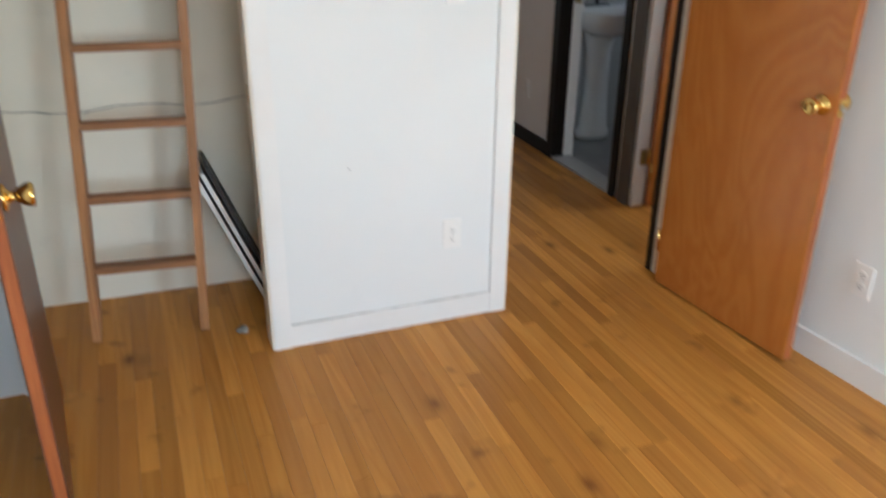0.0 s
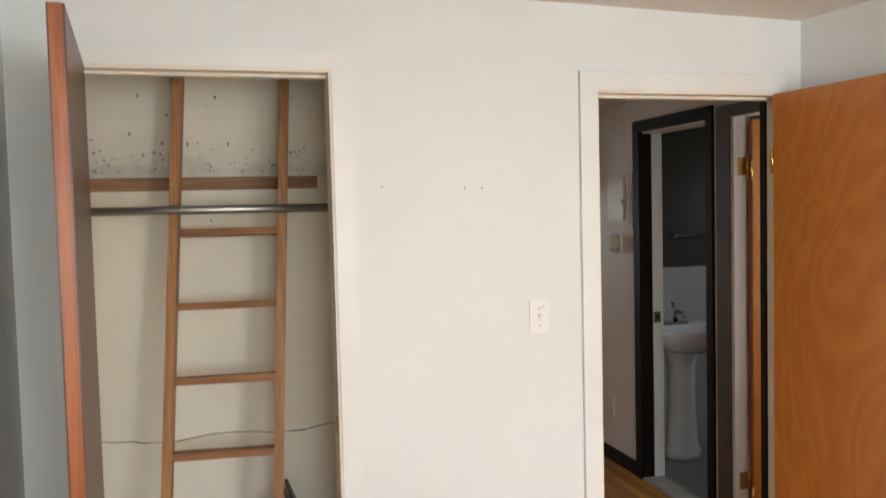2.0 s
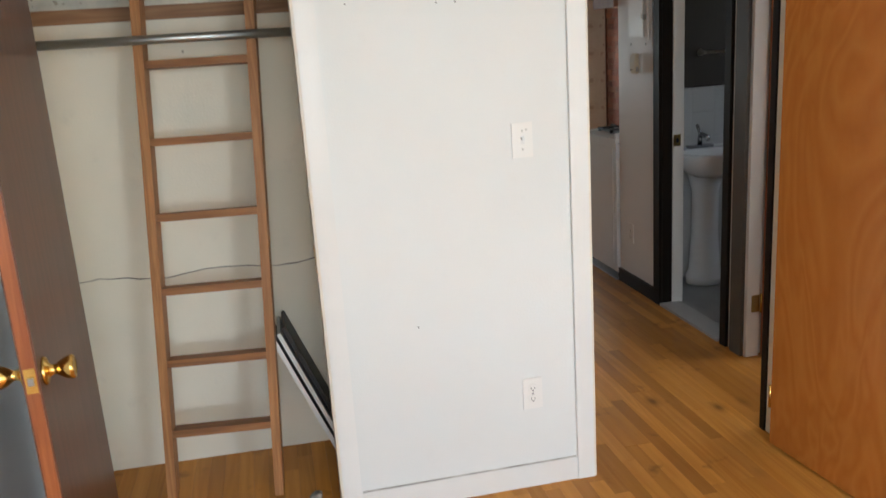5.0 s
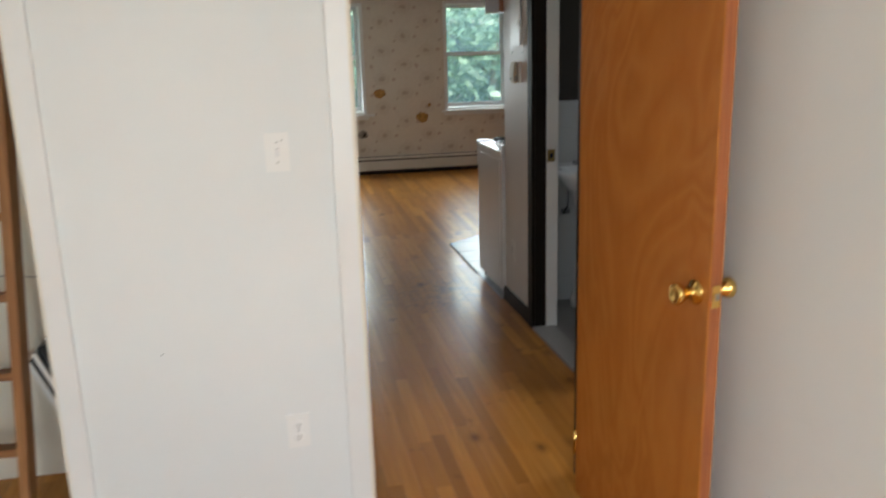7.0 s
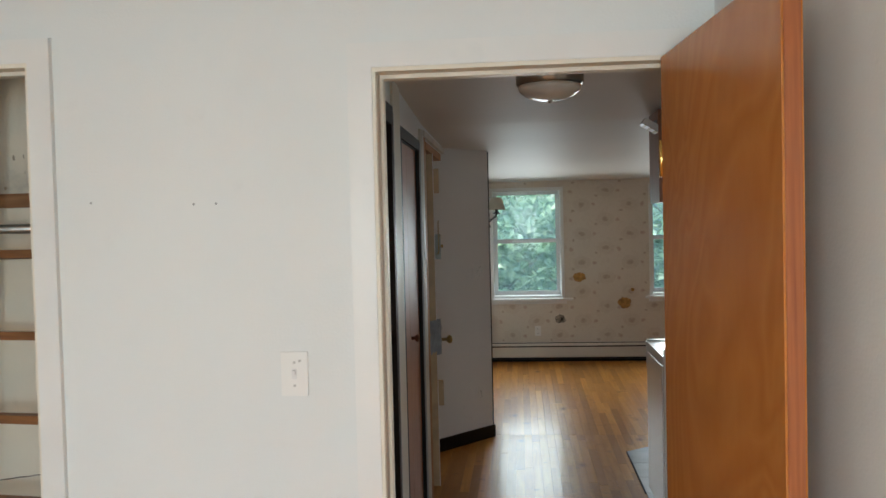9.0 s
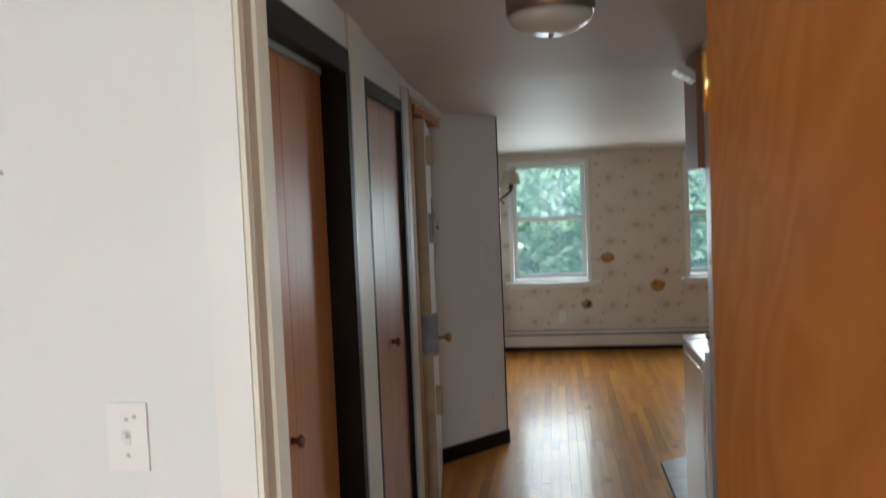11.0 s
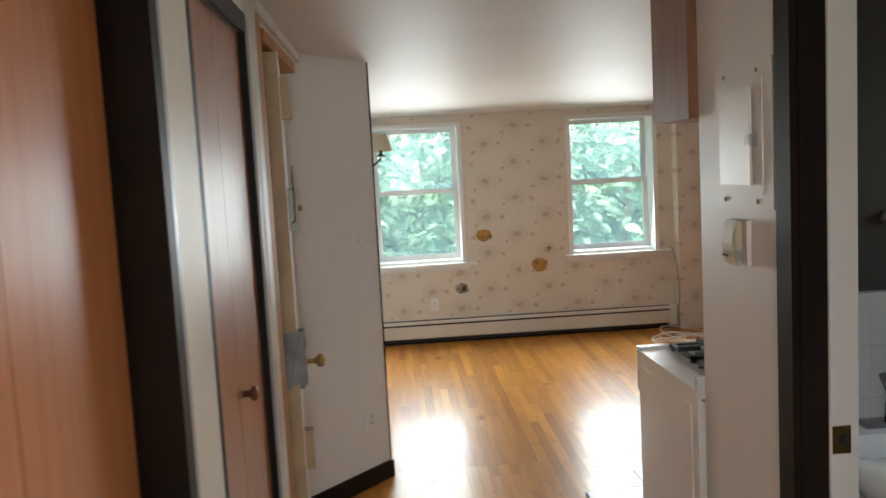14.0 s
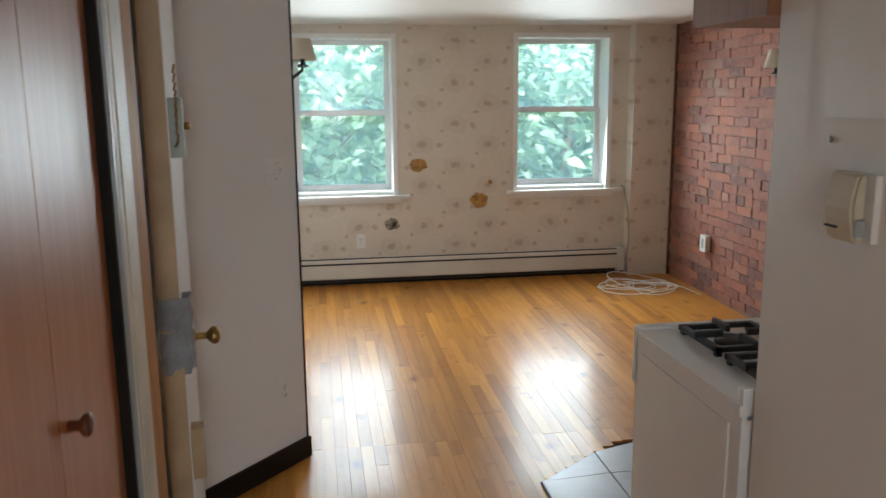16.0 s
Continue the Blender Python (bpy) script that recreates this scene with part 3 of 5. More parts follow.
# casings round the bedroom doorway and the closet
def casing(name, x0, x1, z1, wide, label, right_wide=None):
    """Flat painted casing on the bedroom side of an opening, with an inner bead and a dusty outer line."""
    rw = wide if right_wide is None else right_wide
    ob = thing(name, pose(0, 0, 0), label, "trim", "", "structure")
    for lo, hi in (((x0 - wide, -0.015, 0), (x0, 0.0, z1 + wide)), ((x1, -0.016, 0), (x1 + rw, 0.0, z1 + wide)), ((x0, -0.015, z1), (x1, 0.0, z1 + wide))):
        part("casing_board", one_box(lo, hi, 0.004), M_TRIM, ob)
    for lo, hi in (((x0, -0.010, 0), (x0 + 0.009, 0.122, z1)), ((x1 - 0.009, -0.010, 0), (x1, 0.094, z1)), ((x0 + 0.009, -0.010, z1 - 0.011), (x1 - 0.009, 0.122, z1))):
        part("jamb_board", one_box(lo, hi, 0.002), M_JAMBPAINT, ob)
    part("stop", one_box((x0 + 0.009, 0.040, 0), (x0 + 0.019, 0.078, z1 - 0.011), 0.002), M_JAMBPAINT, ob)
    # Thin tan strip on the jamb between casing and stop.
    part("tan_strip", one_box((x0 + 0.009, 0.004, 0), (x0 + 0.0115, 0.040, z1 - 0.011), 0.0005), M_TANSTRIP, ob, "tan strip on the jamb")
    part("head_stop", one_box((x0 + 0.019, 0.040, z1 - 0.021), (x1 - 0.009, 0.078, z1 - 0.011), 0.002), M_JAMBPAINT, ob)
    part("caulk_line", one_box((x0 - wide, -0.002, z1 + wide), (x1 + rw, 0.0, z1 + wide + 0.003)), M_CAULK, ob, "dusty hairline above the casing")
    return ob


door_trim = casing("trim_bedroom_door", -0.020, 0.758, 2.032, 0.062, "white painted casing round the bedroom doorway", 0.042)
for lo, hi in (((-0.070, 0.11, 0), (-0.020, 0.127, 2.085)), ((-0.020, 0.1225, 2.034), (0.758, 0.127, 2.085))):
    part("casing_board", one_box(lo, hi, 0.003), M_JAMBPAINT, door_trim)
casing("trim_closet", -1.704, -0.935, 2.082, 0.062, "white painted casing round the closet opening")
board = trim_set("baseboard_bedroom", (((-0.872, -0.010, 0), (-0.082, 0.0, 0.086)),), M_TRIM, "low white baseboard under the light switch")
part("caulk_line", one_box((-0.869, -0.006, 0.086), (-0.085, 0.0, 0.089)), M_CAULK, board, "dusty line on top of the baseboard")
ob = thing("baseboard_right", pose(right_wall_x(0), 0, 0, 0, 0, 4.86), "white painted bedroom baseboard", "trim", "", "structure")
part("trim_board", one_box((-0.016, -4.3, 0), (0.0, -0.03, 0.10), 0.004), M_TRIM, ob)

# black door frames in the hall
trim_set("trim_bedroom_stop", (((0.742, 0.095, 0), (0.758, 0.127, 2.03)), ((0.758, 0.11, 0), (0.82, 0.1275, 2.09))), M_BLACK, "black painted stop on the bedroom door jamb")
trim_set("trim_bath_door", (((1.072, 1.655, 0), (1.09, 1.725, 2.11)), ((1.072, 0.938, 0), (1.09, 0.99, 2.11)), ((1.0725, 0.99, 2.045), (1.09, 1.655, 2.11)),
         ((1.09, 1.648, 0), (1.15, 1.66, 2.05)), ((1.09, 0.985, 0), (1.15, 0.997, 2.05))), M_BLACK, "black painted frame of the bathroom doorway")
trim_set("jamb_bath_door", (((1.15, 1.64, 0), (1.215, 1.66, 2.05)), ((1.15, 0.985, 0), (1.215, 1.005, 2.05)), ((1.09, 1.005, 2.035), (1.215, 1.64, 2.05))), M_TRIM, "white inner jamb of the bathroom doorway")
trim_set("trim_side_door", (((1.072, 0.805, 0), (1.09, 0.900, 2.095)), ((1.072, 0.125, 0), (1.09, 0.145, 2.095)), ((1.0725, 0.145, 2.035), (1.09, 0.805, 2.095))), M_SLATE, "dark grey painted frame of the side doorway")
trim_set("jamb_side_door", (((1.092, 0.785, 0), (1.160, 0.81, 2.04)), ((1.092, 0.14, 0), (1.215, 0.155, 2.04))), M_TRIM, "white inner jamb of the side doorway")
trim_set("trim_hall_closet", (((-0.20, 0.385, 0), (-0.186, 0.45, 2.14)), ((-0.20, 1.355, 0), (-0.186, 1.402, 2.14)), ((-0.20, 0.45, 2.06), (-0.186, 1.355, 2.14)),
         ((-0.33, 0.42, 0), (-0.20, 0.45, 2.11)), ((-0.33, 1.355, 0), (-0.20, 1.40, 2.11)), ((-0.33, 0.45, 2.075), (-0.20, 1.355, 2.11))), M_BLACK, "black painted frame of the hall closet")
trim_set("trim_linen_closet", (((-0.20, 1.635, 0), (-0.190, 1.668, 2.09)), ((-0.20, 2.346, 0), (-0.195, 2.358, 2.09)), ((-0.20, 1.668, 2.035), (-0.190, 2.346, 2.09)),
         ((-0.33, 1.66, 0), (-0.20, 1.672, 2.07)), ((-0.33, 2.348, 0), (-0.20, 2.36, 2.07))), M_BLACK, "thin black frame of the linen closet")
trim_set("trim_closet_edge", (((-0.199, 2.358, 0), (-0.188, 2.376, 2.08)), ((-0.199, 1.402, 0), (-0.187, 1.425, 2.12))), M_GREY, "worn grey metal edge strips")
trim_set("trim_pilaster", (((-0.20, 1.427, 0), (-0.190, 1.633, 2.30)),), M_JAMBPAINT, "glossy cream painted board between the hall closets")
trim_set("trim_entry", (((-0.20, 2.402, 0), (-0.184, 2.49, 2.16)), ((-0.20, 2.50, 2.132), (-0.180, 3.69, 2.165)), ((-0.20, 2.378, 0), (-0.187, 2.402, 2.16))), M_CREAMTRIM, "chipped cream painted casing of the entry door")
trim_set("jamb_entry", (((-0.199, 2.492, 0), (-0.186, 2.60, 2.13)), ((-0.33, 2.602, 0), (-0.262, 2.90, 2.13)), ((-0.33, 2.80, 2.085), (-0.205, 3.69, 2.13))), M_JAMB, "varnished wooden jamb of the entry door")
ob = thing("baseboard_slanting", pose(-0.29, 3.70, 0, 0, 0, 49.04), "black painted baseboard on the slanting wall", "trim", "", "structure")
part("trim_board", one_box((-0.02, -0.016, 0), (0.615, -0.001, 0.092), 0.003), M_BLACK, ob)
trim_set("trim_corner", (((0.098, 4.157, 0.0), (0.113, 4.172, 2.18)),), M_BLACK, "thin black strip on the wall corner")
trim_set("baseboard_hall", (((1.075, 1.725, 0), (1.09, 2.225, 0.085)),), M_BLACK, "black painted hall baseboard")
trim_set("trim_brick_edge", (((3.072, 7.045, 0.06), (3.095, 7.062, 2.11)),), M_DARKDOOR, "dark strip where paper meets brick")
trim_set("baseboard_street", (((-0.17, 7.155, 0.03), (2.735, 7.178, 0.095)),), M_BLACK, "black baseboard below the heater")
trim_set("threshold_bath", (((1.075, 1.02, -0.005), (1.20, 1.65, 0.016)),), M_BATHTILE, "worn white bathroom threshold")


# windows
def window(name, x0, x1, z0, z1):
    ob = thing(name, pose(0, 0, 0), "white double-hung window with trees behind it", "window", "windows of the street wall", "structure")
    y = YF
    t = 0.038
    for lo, hi in (((x0, y - 0.012, z0), (x0 + t, y + 0.285, z1)), ((x1 - t, y - 0.012, z0), (x1, y + 0.285, z1)), ((x0 + t, y - 0.012, z1 - t), (x1 - t, y + 0.285, z1)), ((x0 + t, y + 0.02, z0), (x1 - t, y + 0.285, z0 + 0.03))):
        part("window_frame", one_box(lo, hi, 0.004), M_TRIM, ob)
    part("window_sill", one_box((x0 - 0.045, y - 0.055, z0 - 0.022), (x1 + 0.09, y + 0.03, z0 + 0.003), 0.004), M_TRIM, ob)
    part("apron", one_box((x0 - 0.01, y - 0.012, z0 - 0.06), (x1 + 0.02, y - 0.001, z0 - 0.022), 0.003), M_TRIM, ob)
    mid = z0 + (z1 - z0) * 0.515
    a0, a1 = x0 + t, x1 - t
    for b0, b1, yy in ((mid - 0.018, z1 - t, y + 0.215), (z0 + 0.03, mid + 0.018, y + 0.175)):
        s = part("sash", one_box((a0, yy, b0), (a0 + 0.042, yy + 0.035, b1), 0.004), M_ENAMEL, ob)
        for lo, hi in (((a1 - 0.042, yy, b0), (a1, yy + 0.035, b1)), ((a0 + 0.042, yy, b1 - 0.036), (a1 - 0.042, yy + 0.035, b1)), ((a0 + 0.042, yy, b0), (a1 - 0.042, yy + 0.035, b0 + 0.045))):
            part("sash_rail", one_box(lo, hi, 0.004), M_ENAMEL, s)
        p = part("pane", one_box((a0 + 0.04, yy + 0.015, b0 + 0.04), (a1 - 0.04, yy + 0.019, b1 - 0.03)), M_GLASS, ob)
        p.visible_shadow = False
    for dx in (0.2, 0.62):
        part("sash_lock", one_box((x0 + (x1 - x0) * dx, y + 0.155, mid + 0.016), (x0 + (x1 - x0) * dx + 0.05, y + 0.185, mid + 0.03), 0.004), M_ENAMEL, ob)
    return ob


window("window_1", *WIN[0])
window("window_2", *WIN[1])
for name, x0, x1 in (("window_3", -1.50, -0.40), ("window_4", 0.08, 1.02)):
    bw = thing(name, pose(0, 0, 0), "white bedroom window", "window", "windows of the bedroom", "structure")
    for lo, hi in (((x0, -4.5, 0.85), (x0 + 0.05, -4.37, 2.15)), ((x1 - 0.05, -4.5, 0.85), (x1, -4.37, 2.15)), ((x0 + 0.05, -4.5, 2.10), (x1 - 0.05, -4.37, 2.15)),
                   ((x0 + 0.05, -4.5, 0.85), (x1 - 0.05, -4.37, 0.90)), ((x0 + 0.05, -4.46, 1.48), (x1 - 0.05, -4.42, 1.52))):
        part("window_frame", one_box(lo, hi, 0.004), M_TRIM, bw)


# doors
def knob_bm(seg=20):
    bm = bmesh.new()
    lathe(bm, [(0.031, 0.0), (0.033, 0.003), (0.029, 0.008), (0.017, 0.012), (0.012, 0.018), (0.012, 0.026), (0.017, 0.033), (0.023, 0.043), (0.027, 0.054), (0.0275, 0.060), (0.025, 0.064), (0.020, 0.065), (0.014, 0.061), (0.004, 0.060)], None, seg)
    return bm


def slab_door(name, m, width, height, face, edge, back, label, knob_z, inset=0.055):
    """A flush door: origin at the hinge foot, width along +x, thickness along +y; face is the -y side."""
    d = thing(name, m, label, "door")
    t = 0.035
    part("panel", one_box((0.002, 0.0, 0.012), (width - 0.002, 0.004, height)), face, d)
    part("back_panel", one_box((0.002, t - 0.004, 0.012), (width - 0.002, t, height)), back, d)
    e = bmesh.new()
    box(e, (0.0, 0.004, 0.012), (width, t - 0.004, height + 0.0005))
    part("edge", e, edge, d, "bare reddish wood door edge")
    for side, rx in ((0.0, 90), (t, -90)):
        k = part("door_knob", knob_bm(), M_BRASS, d, "polished brass knob")
        k.matrix_local = pose(width - inset, side, knob_z, rx, 0, 0)
    part("latch_plate", one_box((width - 0.001, 0.006, knob_z - 0.028), (width + 0.0015, 0.029, knob_z + 0.028)), M_BRASS, d, "brass latch plate")
    part("latch", one_box((width, 0.012, knob_z - 0.008), (width + 0.008, 0.024, knob_z + 0.008), 0.003), M_STEEL, d)
    for z in (0.2, 1.78):
        b = bmesh.new()
        lathe(b, [(0.006, z - 0.045), (0.006, z + 0.045)], pose(-0.004, 0.0, 0), 10)
        part("hinge", b, M_BRASS, d)
    return d


# bedroom door, swung against the wall: its hall side faces the room
m = Matrix.Translation((0.694, -0.012, 0)) @ Matrix.Rotation(radians(-84.9), 4, "Z") @ Matrix.Diagonal((1, 1, 1, 1))
slab_door("bedroom_door", m, 0.715, 2.025, M_DOOR, M_EDGE, M_DOOR, "open flush door in glossy orange plywood with brass knobs", 0.935)
m = Matrix.Translation((-1.688, -0.02, 0)) @ Matrix.Rotation(radians(-84.7), 4, "Z")
slab_door("closet_door", m, 0.76, 2.072, M_DARKDOOR, M_EDGE, M_DARKDOOR, "open closet door with a reddish edge and brass knobs", 0.935)
m = Matrix.Translation((1.166, 0.781, 0)) @ Matrix.Rotation(radians(0), 4, "Z") @ Matrix.Translation((0, -0.035, 0))
slab_door("side_door", m, 0.64, 2.02, M_DOOR, M_EDGE, M_DOOR, "orange plywood door standing open into the side room", 0.95)
for z in (0.27, 1.80):
    h = thing("door_hinge", pose(1.115, 0.783, z), "brass butt hinge on the white jamb", "hinge", "hinges of the side door")
    part("leaf", one_box((0.0, -0.003, -0.042), (0.04, 0.001, 0.042)), M_OLDBRASS, h)
    b = bmesh.new()
    lathe(b, [(0.007, -0.047), (0.007, 0.047)], pose(0.05, -0.004, 0), 10)
    part("pin", b, M_BRASS, h)
s = thing("strike_plate", pose(1.175, 1.6385, 0.965), "old brass strike plate on the bathroom jamb", "strike plate")
part("plate", one_box((-0.022, -0.002, -0.032), (0.02, 0.0005, 0.032), 0.001), M_OLDBRASS, s)
part("hole", one_box((-0.008, -0.0025, -0.012), (0.008, -0.0015, 0.012)), M_DARKSLOT, s)
s = thing("strike_plate", pose(-0.9455, 0.03, 0.94), "small dark strike plate on the closet jamb", "strike plate")
part("plate", one_box((-0.0015, -0.016, -0.03), (0.0, 0.012, 0.03), 0.0005), M_OLDBRASS, s)


def bifold(name, x, y0, ys, y1, height, label, knob_y, knob_z):
    d = thing(name, pose(x, 0, 0), label, "bifold door", "bifold doors of the hall closets")
    for a, b in ((y0, ys - 0.0015), (ys + 0.0015, y1)):
        part("leaf_panel", one_box((-0.03, a, 0.015), (0.0, b, height), 0.002), M_BIFOLD, d)
    part("top_track", one_box((-0.035, y0, height + 0.004), (0.006, y1, height + 0.03)), M_GREY, d, "grey metal track")
    b = bmesh.new()
    lathe(b, [(0.010, 0.0), (0.009, 0.012), (0.011, 0.018), (0.019, 0.024), (0.020, 0.031), (0.015, 0.036), (0.004, 0.038)], Matrix.Translation((0, knob_y, knob_z)) @ Matrix.Rotation(radians(90), 4, "Y"), 18)
    part("knob", b, M_KNOB, d, "round turned wooden knob")
    return d


bifold("bifold_door", -0.268, 0.455, 0.926, 1.335, 2.05, "brown veneered bifold closet door with a wooden knob", 0.88, 0.985)
bifold("bifold_door", -0.215, 1.676, 1.985, 2.343, 2.035, "brown veneered bifold linen closet door with a wooden knob", 2.03, 1.06)

# entry door, a hand's breadth ajar: origin at its hinge, local x along the door
M_TAN = painted("door_edge_tan_paint", (0.55, 0.39, 0.22), 0.5, 0.12, 0.3, 9.0)
d = thing("entry_door", pose(-0.272, 3.695, 0, 0, 0, -83.2), "white painted entry door, slightly ajar, with surface locks", "door")
part("panel", one_box((0.0, -0.003, 0.012), (0.772, 0.0, 2.07), 0.001), M_HALL, d)
part("edge", one_box((0.0, -0.060, 0.012), (0.775, -0.003, 2.068), 0.002), M_TAN, d, "tan painted door edge")
bm = bmesh.new()
lathe(bm, [(0.024, 0.0), (0.022, 0.008), (0.010, 0.012), (0.009, 0.040), (0.016, 0.046), (0.024, 0.054), (0.026, 0.062), (0.024, 0.070), (0.015, 0.077), (0.003, 0.079)], None, 20)
k = part("door_knob", bm, M_OLDBRASS, d, "aged brass knob")
k.matrix_local = Matrix.Translation((0.705, 0.018, 0.915)) @ Matrix.Rotation(radians(-90), 4, "X")
bm = bmesh.new()
box(bm, (0.675, -0.062, 0.83), (0.780, 0.022, 1.04))
bmesh.ops.subdivide_edges(bm, edges=bm.edges, cuts=4, use_grid_fill=True)
for v in bm.verts:
    v.co += Vector(noise.noise_vector(v.co * 26)) * 0.016
part("taped_escutcheon", bm, M_TAPE, d, "lock plate wrapped in crumpled grey tape")
part("rim_lock", one_box((0.665, 0.0, 1.42), (0.765, 0.036, 1.575), 0.005), M_GREENLOCK, d, "greenish grey rim lock")
bm = bmesh.new()
lathe(bm, [(0.010, 0.0), (0.010, 0.014), (0.007, 0.016)], Matrix.Translation((0.70, 0.036, 1.50)) @ Matrix.Rotation(radians(-90), 4, "X"), 14)
part("thumb_turn", bm, M_OLDBRASS, d)
for z in (0.585, 1.905):
    part("wooden_block", one_box((0.70, 0.0, z - 0.075), (0.755, 0.034, z + 0.075), 0.008), M_TAN, d, "small tan wooden block")
bm = bmesh.new()
for i in range(9):
    tube(bm, [(0.80 + 0.004 * (i % 2), 0.02, 1.46 + i * 0.022), (0.80 - 0.004 * (i % 2), 0.025, 1.482 + i * 0.022)], 0.003, 6)
tube(bm, [(0.765, 0.012, 1.45), (0.80, 0.022, 1.462)], 0.003, 6)
part("chain", bm, M_OLDBRASS, d)


# ladder in the closet
def ladder():
    lean = math.degrees(math.atan(0.105))
    L = thing("ladder", pose(-1.345, 0.275, 0, -lean, 0, -6.5), "narrow wooden loft ladder leaning inside the closet", "ladder")
    Ls = 2.36
    for x0, x1 in ((-0.195, -0.214), (0.19, 0.160)):
        bm = bmesh.new()
        vs = box(bm, (-0.016, -0.035, 0.0), (0.016, 0.035, Ls))
        for v in vs:
            k = v.co.z / Ls
            v.co.x += x0 + (x1 - x0) * k + 0.056 * v.co.z
            if v.co.z < 0.01 and v.co.y > 0:
                v.co.z += 0.06
        bevel(bm, 0.004)
        part("stile", bm, M_PINE, L)
    for i in range(6):
        z = 0.271 + 0.2612 * i
        w = 0.178 - 0.012 * z
        part("rung", one_box((-0.178 - 0.008 * z + 0.056 * z, -0.032, z - 0.013), (w + 0.056 * z, 0.034, z + 0.013), 0.003), M_RUNG, L)
    return L


ladder()
c = thing("closet_cleat", pose(0, 0, 0), "rough brown wooden shelf cleat on the closet wall", "cleat")
part("board", one_box((-1.86, 0.604, 1.725), (-0.80, 0.628, 1.774), 0.003), M_CLEAT, c)
r = thing("closet_rod", pose(0, 0, 0), "grey steel closet rod", "closet rod")
bm = bmesh.new()
tube(bm, [(-1.862, 0.33, 1.652), (-0.798, 0.33, 1.648)], 0.015, 14)
part("rod", bm, M_STEEL, r)
for x in (-1.86, -0.805):
    bm = bmesh.new()
    lathe(bm, [(0.03, 0.0), (0.03, 0.004), (0.02, 0.01)], Matrix.Translation((x if x < -1 else x + 0.005, 0.33, 1.65)) @ Matrix.Rotation(radians(90 if x < -1 else -90), 4, "Y"), 16)
    part("rod_socket", bm, M_STEEL, r)
# boards leaning in the closet corner
for i, (ma, lab, dz) in enumerate(((M_IRON, "black board leaning in the closet", 0.0), (M_GREY, "white-edged board leaning in the closet", -0.02), (M_IRON, "black framed board leaning in the closet", -0.05))):
    b = thing("leaning_board", pose(-0.83 - 0.028 * i, 0.50 - 0.01 * i, 0.003, 0, -22, 0), lab, "board", "boards in the closet corner")
    part("sheet", one_box((-0.012, -0.13, 0.0), (0.0, 0.085, 0.64 + dz), 0.002), ma, b)
    part("rim", one_box((-0.014, -0.134, 0.0), (0.002, -0.13, 0.642 + dz), 0.001), M_PLASTIC if i else M_IRON, b, "white edge" if i else "black edge")


# switches and outlets
def plate(kind, m, label, group, toggle=1):
    """A wall plate: face towards -y, centred on the origin."""
    d = thing(kind, m, label, kind.replace("_", " "), group)
    w = 0.035 if toggle < 2 else 0.057
    part("cover_plate", one_box((-w, -0.006, -0.057), (w, 0.0, 0.057), 0.003), M_PLASTIC, d)
    if kind == "light_switch":
        for i in range(toggle):
            x = 0 if toggle == 1 else (-0.023 + 0.046 * i)
            part("toggle_frame", one_box((x - 0.006, -0.0075, -0.013), (x + 0.006, -0.005, 0.013), 0.001), M_ENAMEL, d)
            part("toggle", one_box((x - 0.004, -0.018, 0.0), (x + 0.004, -0.006, 0.010), 0.002), M_ENAMEL, d)
        for x, z in ((0, 0.03), (0, -0.03), (0.014, 0.034)):
            part("screw", one_box((x - 0.003, -0.0072, z - 0.003), (x + 0.003, -0.0055, z + 0.003), 0.001), M_SCREW, d)
    else:
        for z in (0.020, -0.020):
            b = bmesh.new()
            lathe(b, [(0.0165, 0.0), (0.0165, 0.0025), (0.015, 0.003)], pose(0, -0.005, z, 90, 0, 0), 20)
            s = part("socket", b, M_PLASTIC, d)
            for x in (-0.006, 0.006):
                part("slot", one_box((x - 0.001, -0.0087, z - 0.003), (x + 0.001, -0.0072, z + 0.005)), M_DARKSLOT, s)
            part("slot", one_box((-0.0025, -0.0087, z - 0.010), (0.0025, -0.0072, z - 0.006)), M_DARKSLOT, s)
        part("screw", one_box((-0.003, -0.0072, -0.003), (0.003, -0.0055, 0.003), 0.001), M_GREY, d)
    return d


plate("light_switch", pose(-0.243, 0, 1.255), "white toggle switch on the bedroom wall", "")
plate("outlet", pose(-0.242, 0, 0.361), "white duplex outlet on the bedroom wall", "outlets")
plate("outlet", Matrix.Translation((right_wall_x(-0.85), -0.85, 0.37)) @ pose(0, 0, 0, 0, 0, -85.14), "white duplex outlet beside the open door", "outlets")
plate("light_switch", Matrix.Translation((0.025, 4.063, 1.275)) @ pose(0, 0, 0, 0, 0, 49.04), "double toggle switch on the slanting wall", "", 2)
plate("outlet", Matrix.Translation((0.02, 4.057, 0.35)) @ pose(0, 0, 0, 0, 0, 49.04), "white outlet low on the slanting wall", "outlets")
plate("outlet", Matrix.Translation((1.09, 2.06, 0.35)) @ pose(0, 0, 0, 0, 0, -90), "white outlet low on the hall wall", "outlets")
plate("outlet", pose(0.52, YF, 0.41), "cream outlet on the papered wall", "outlets")

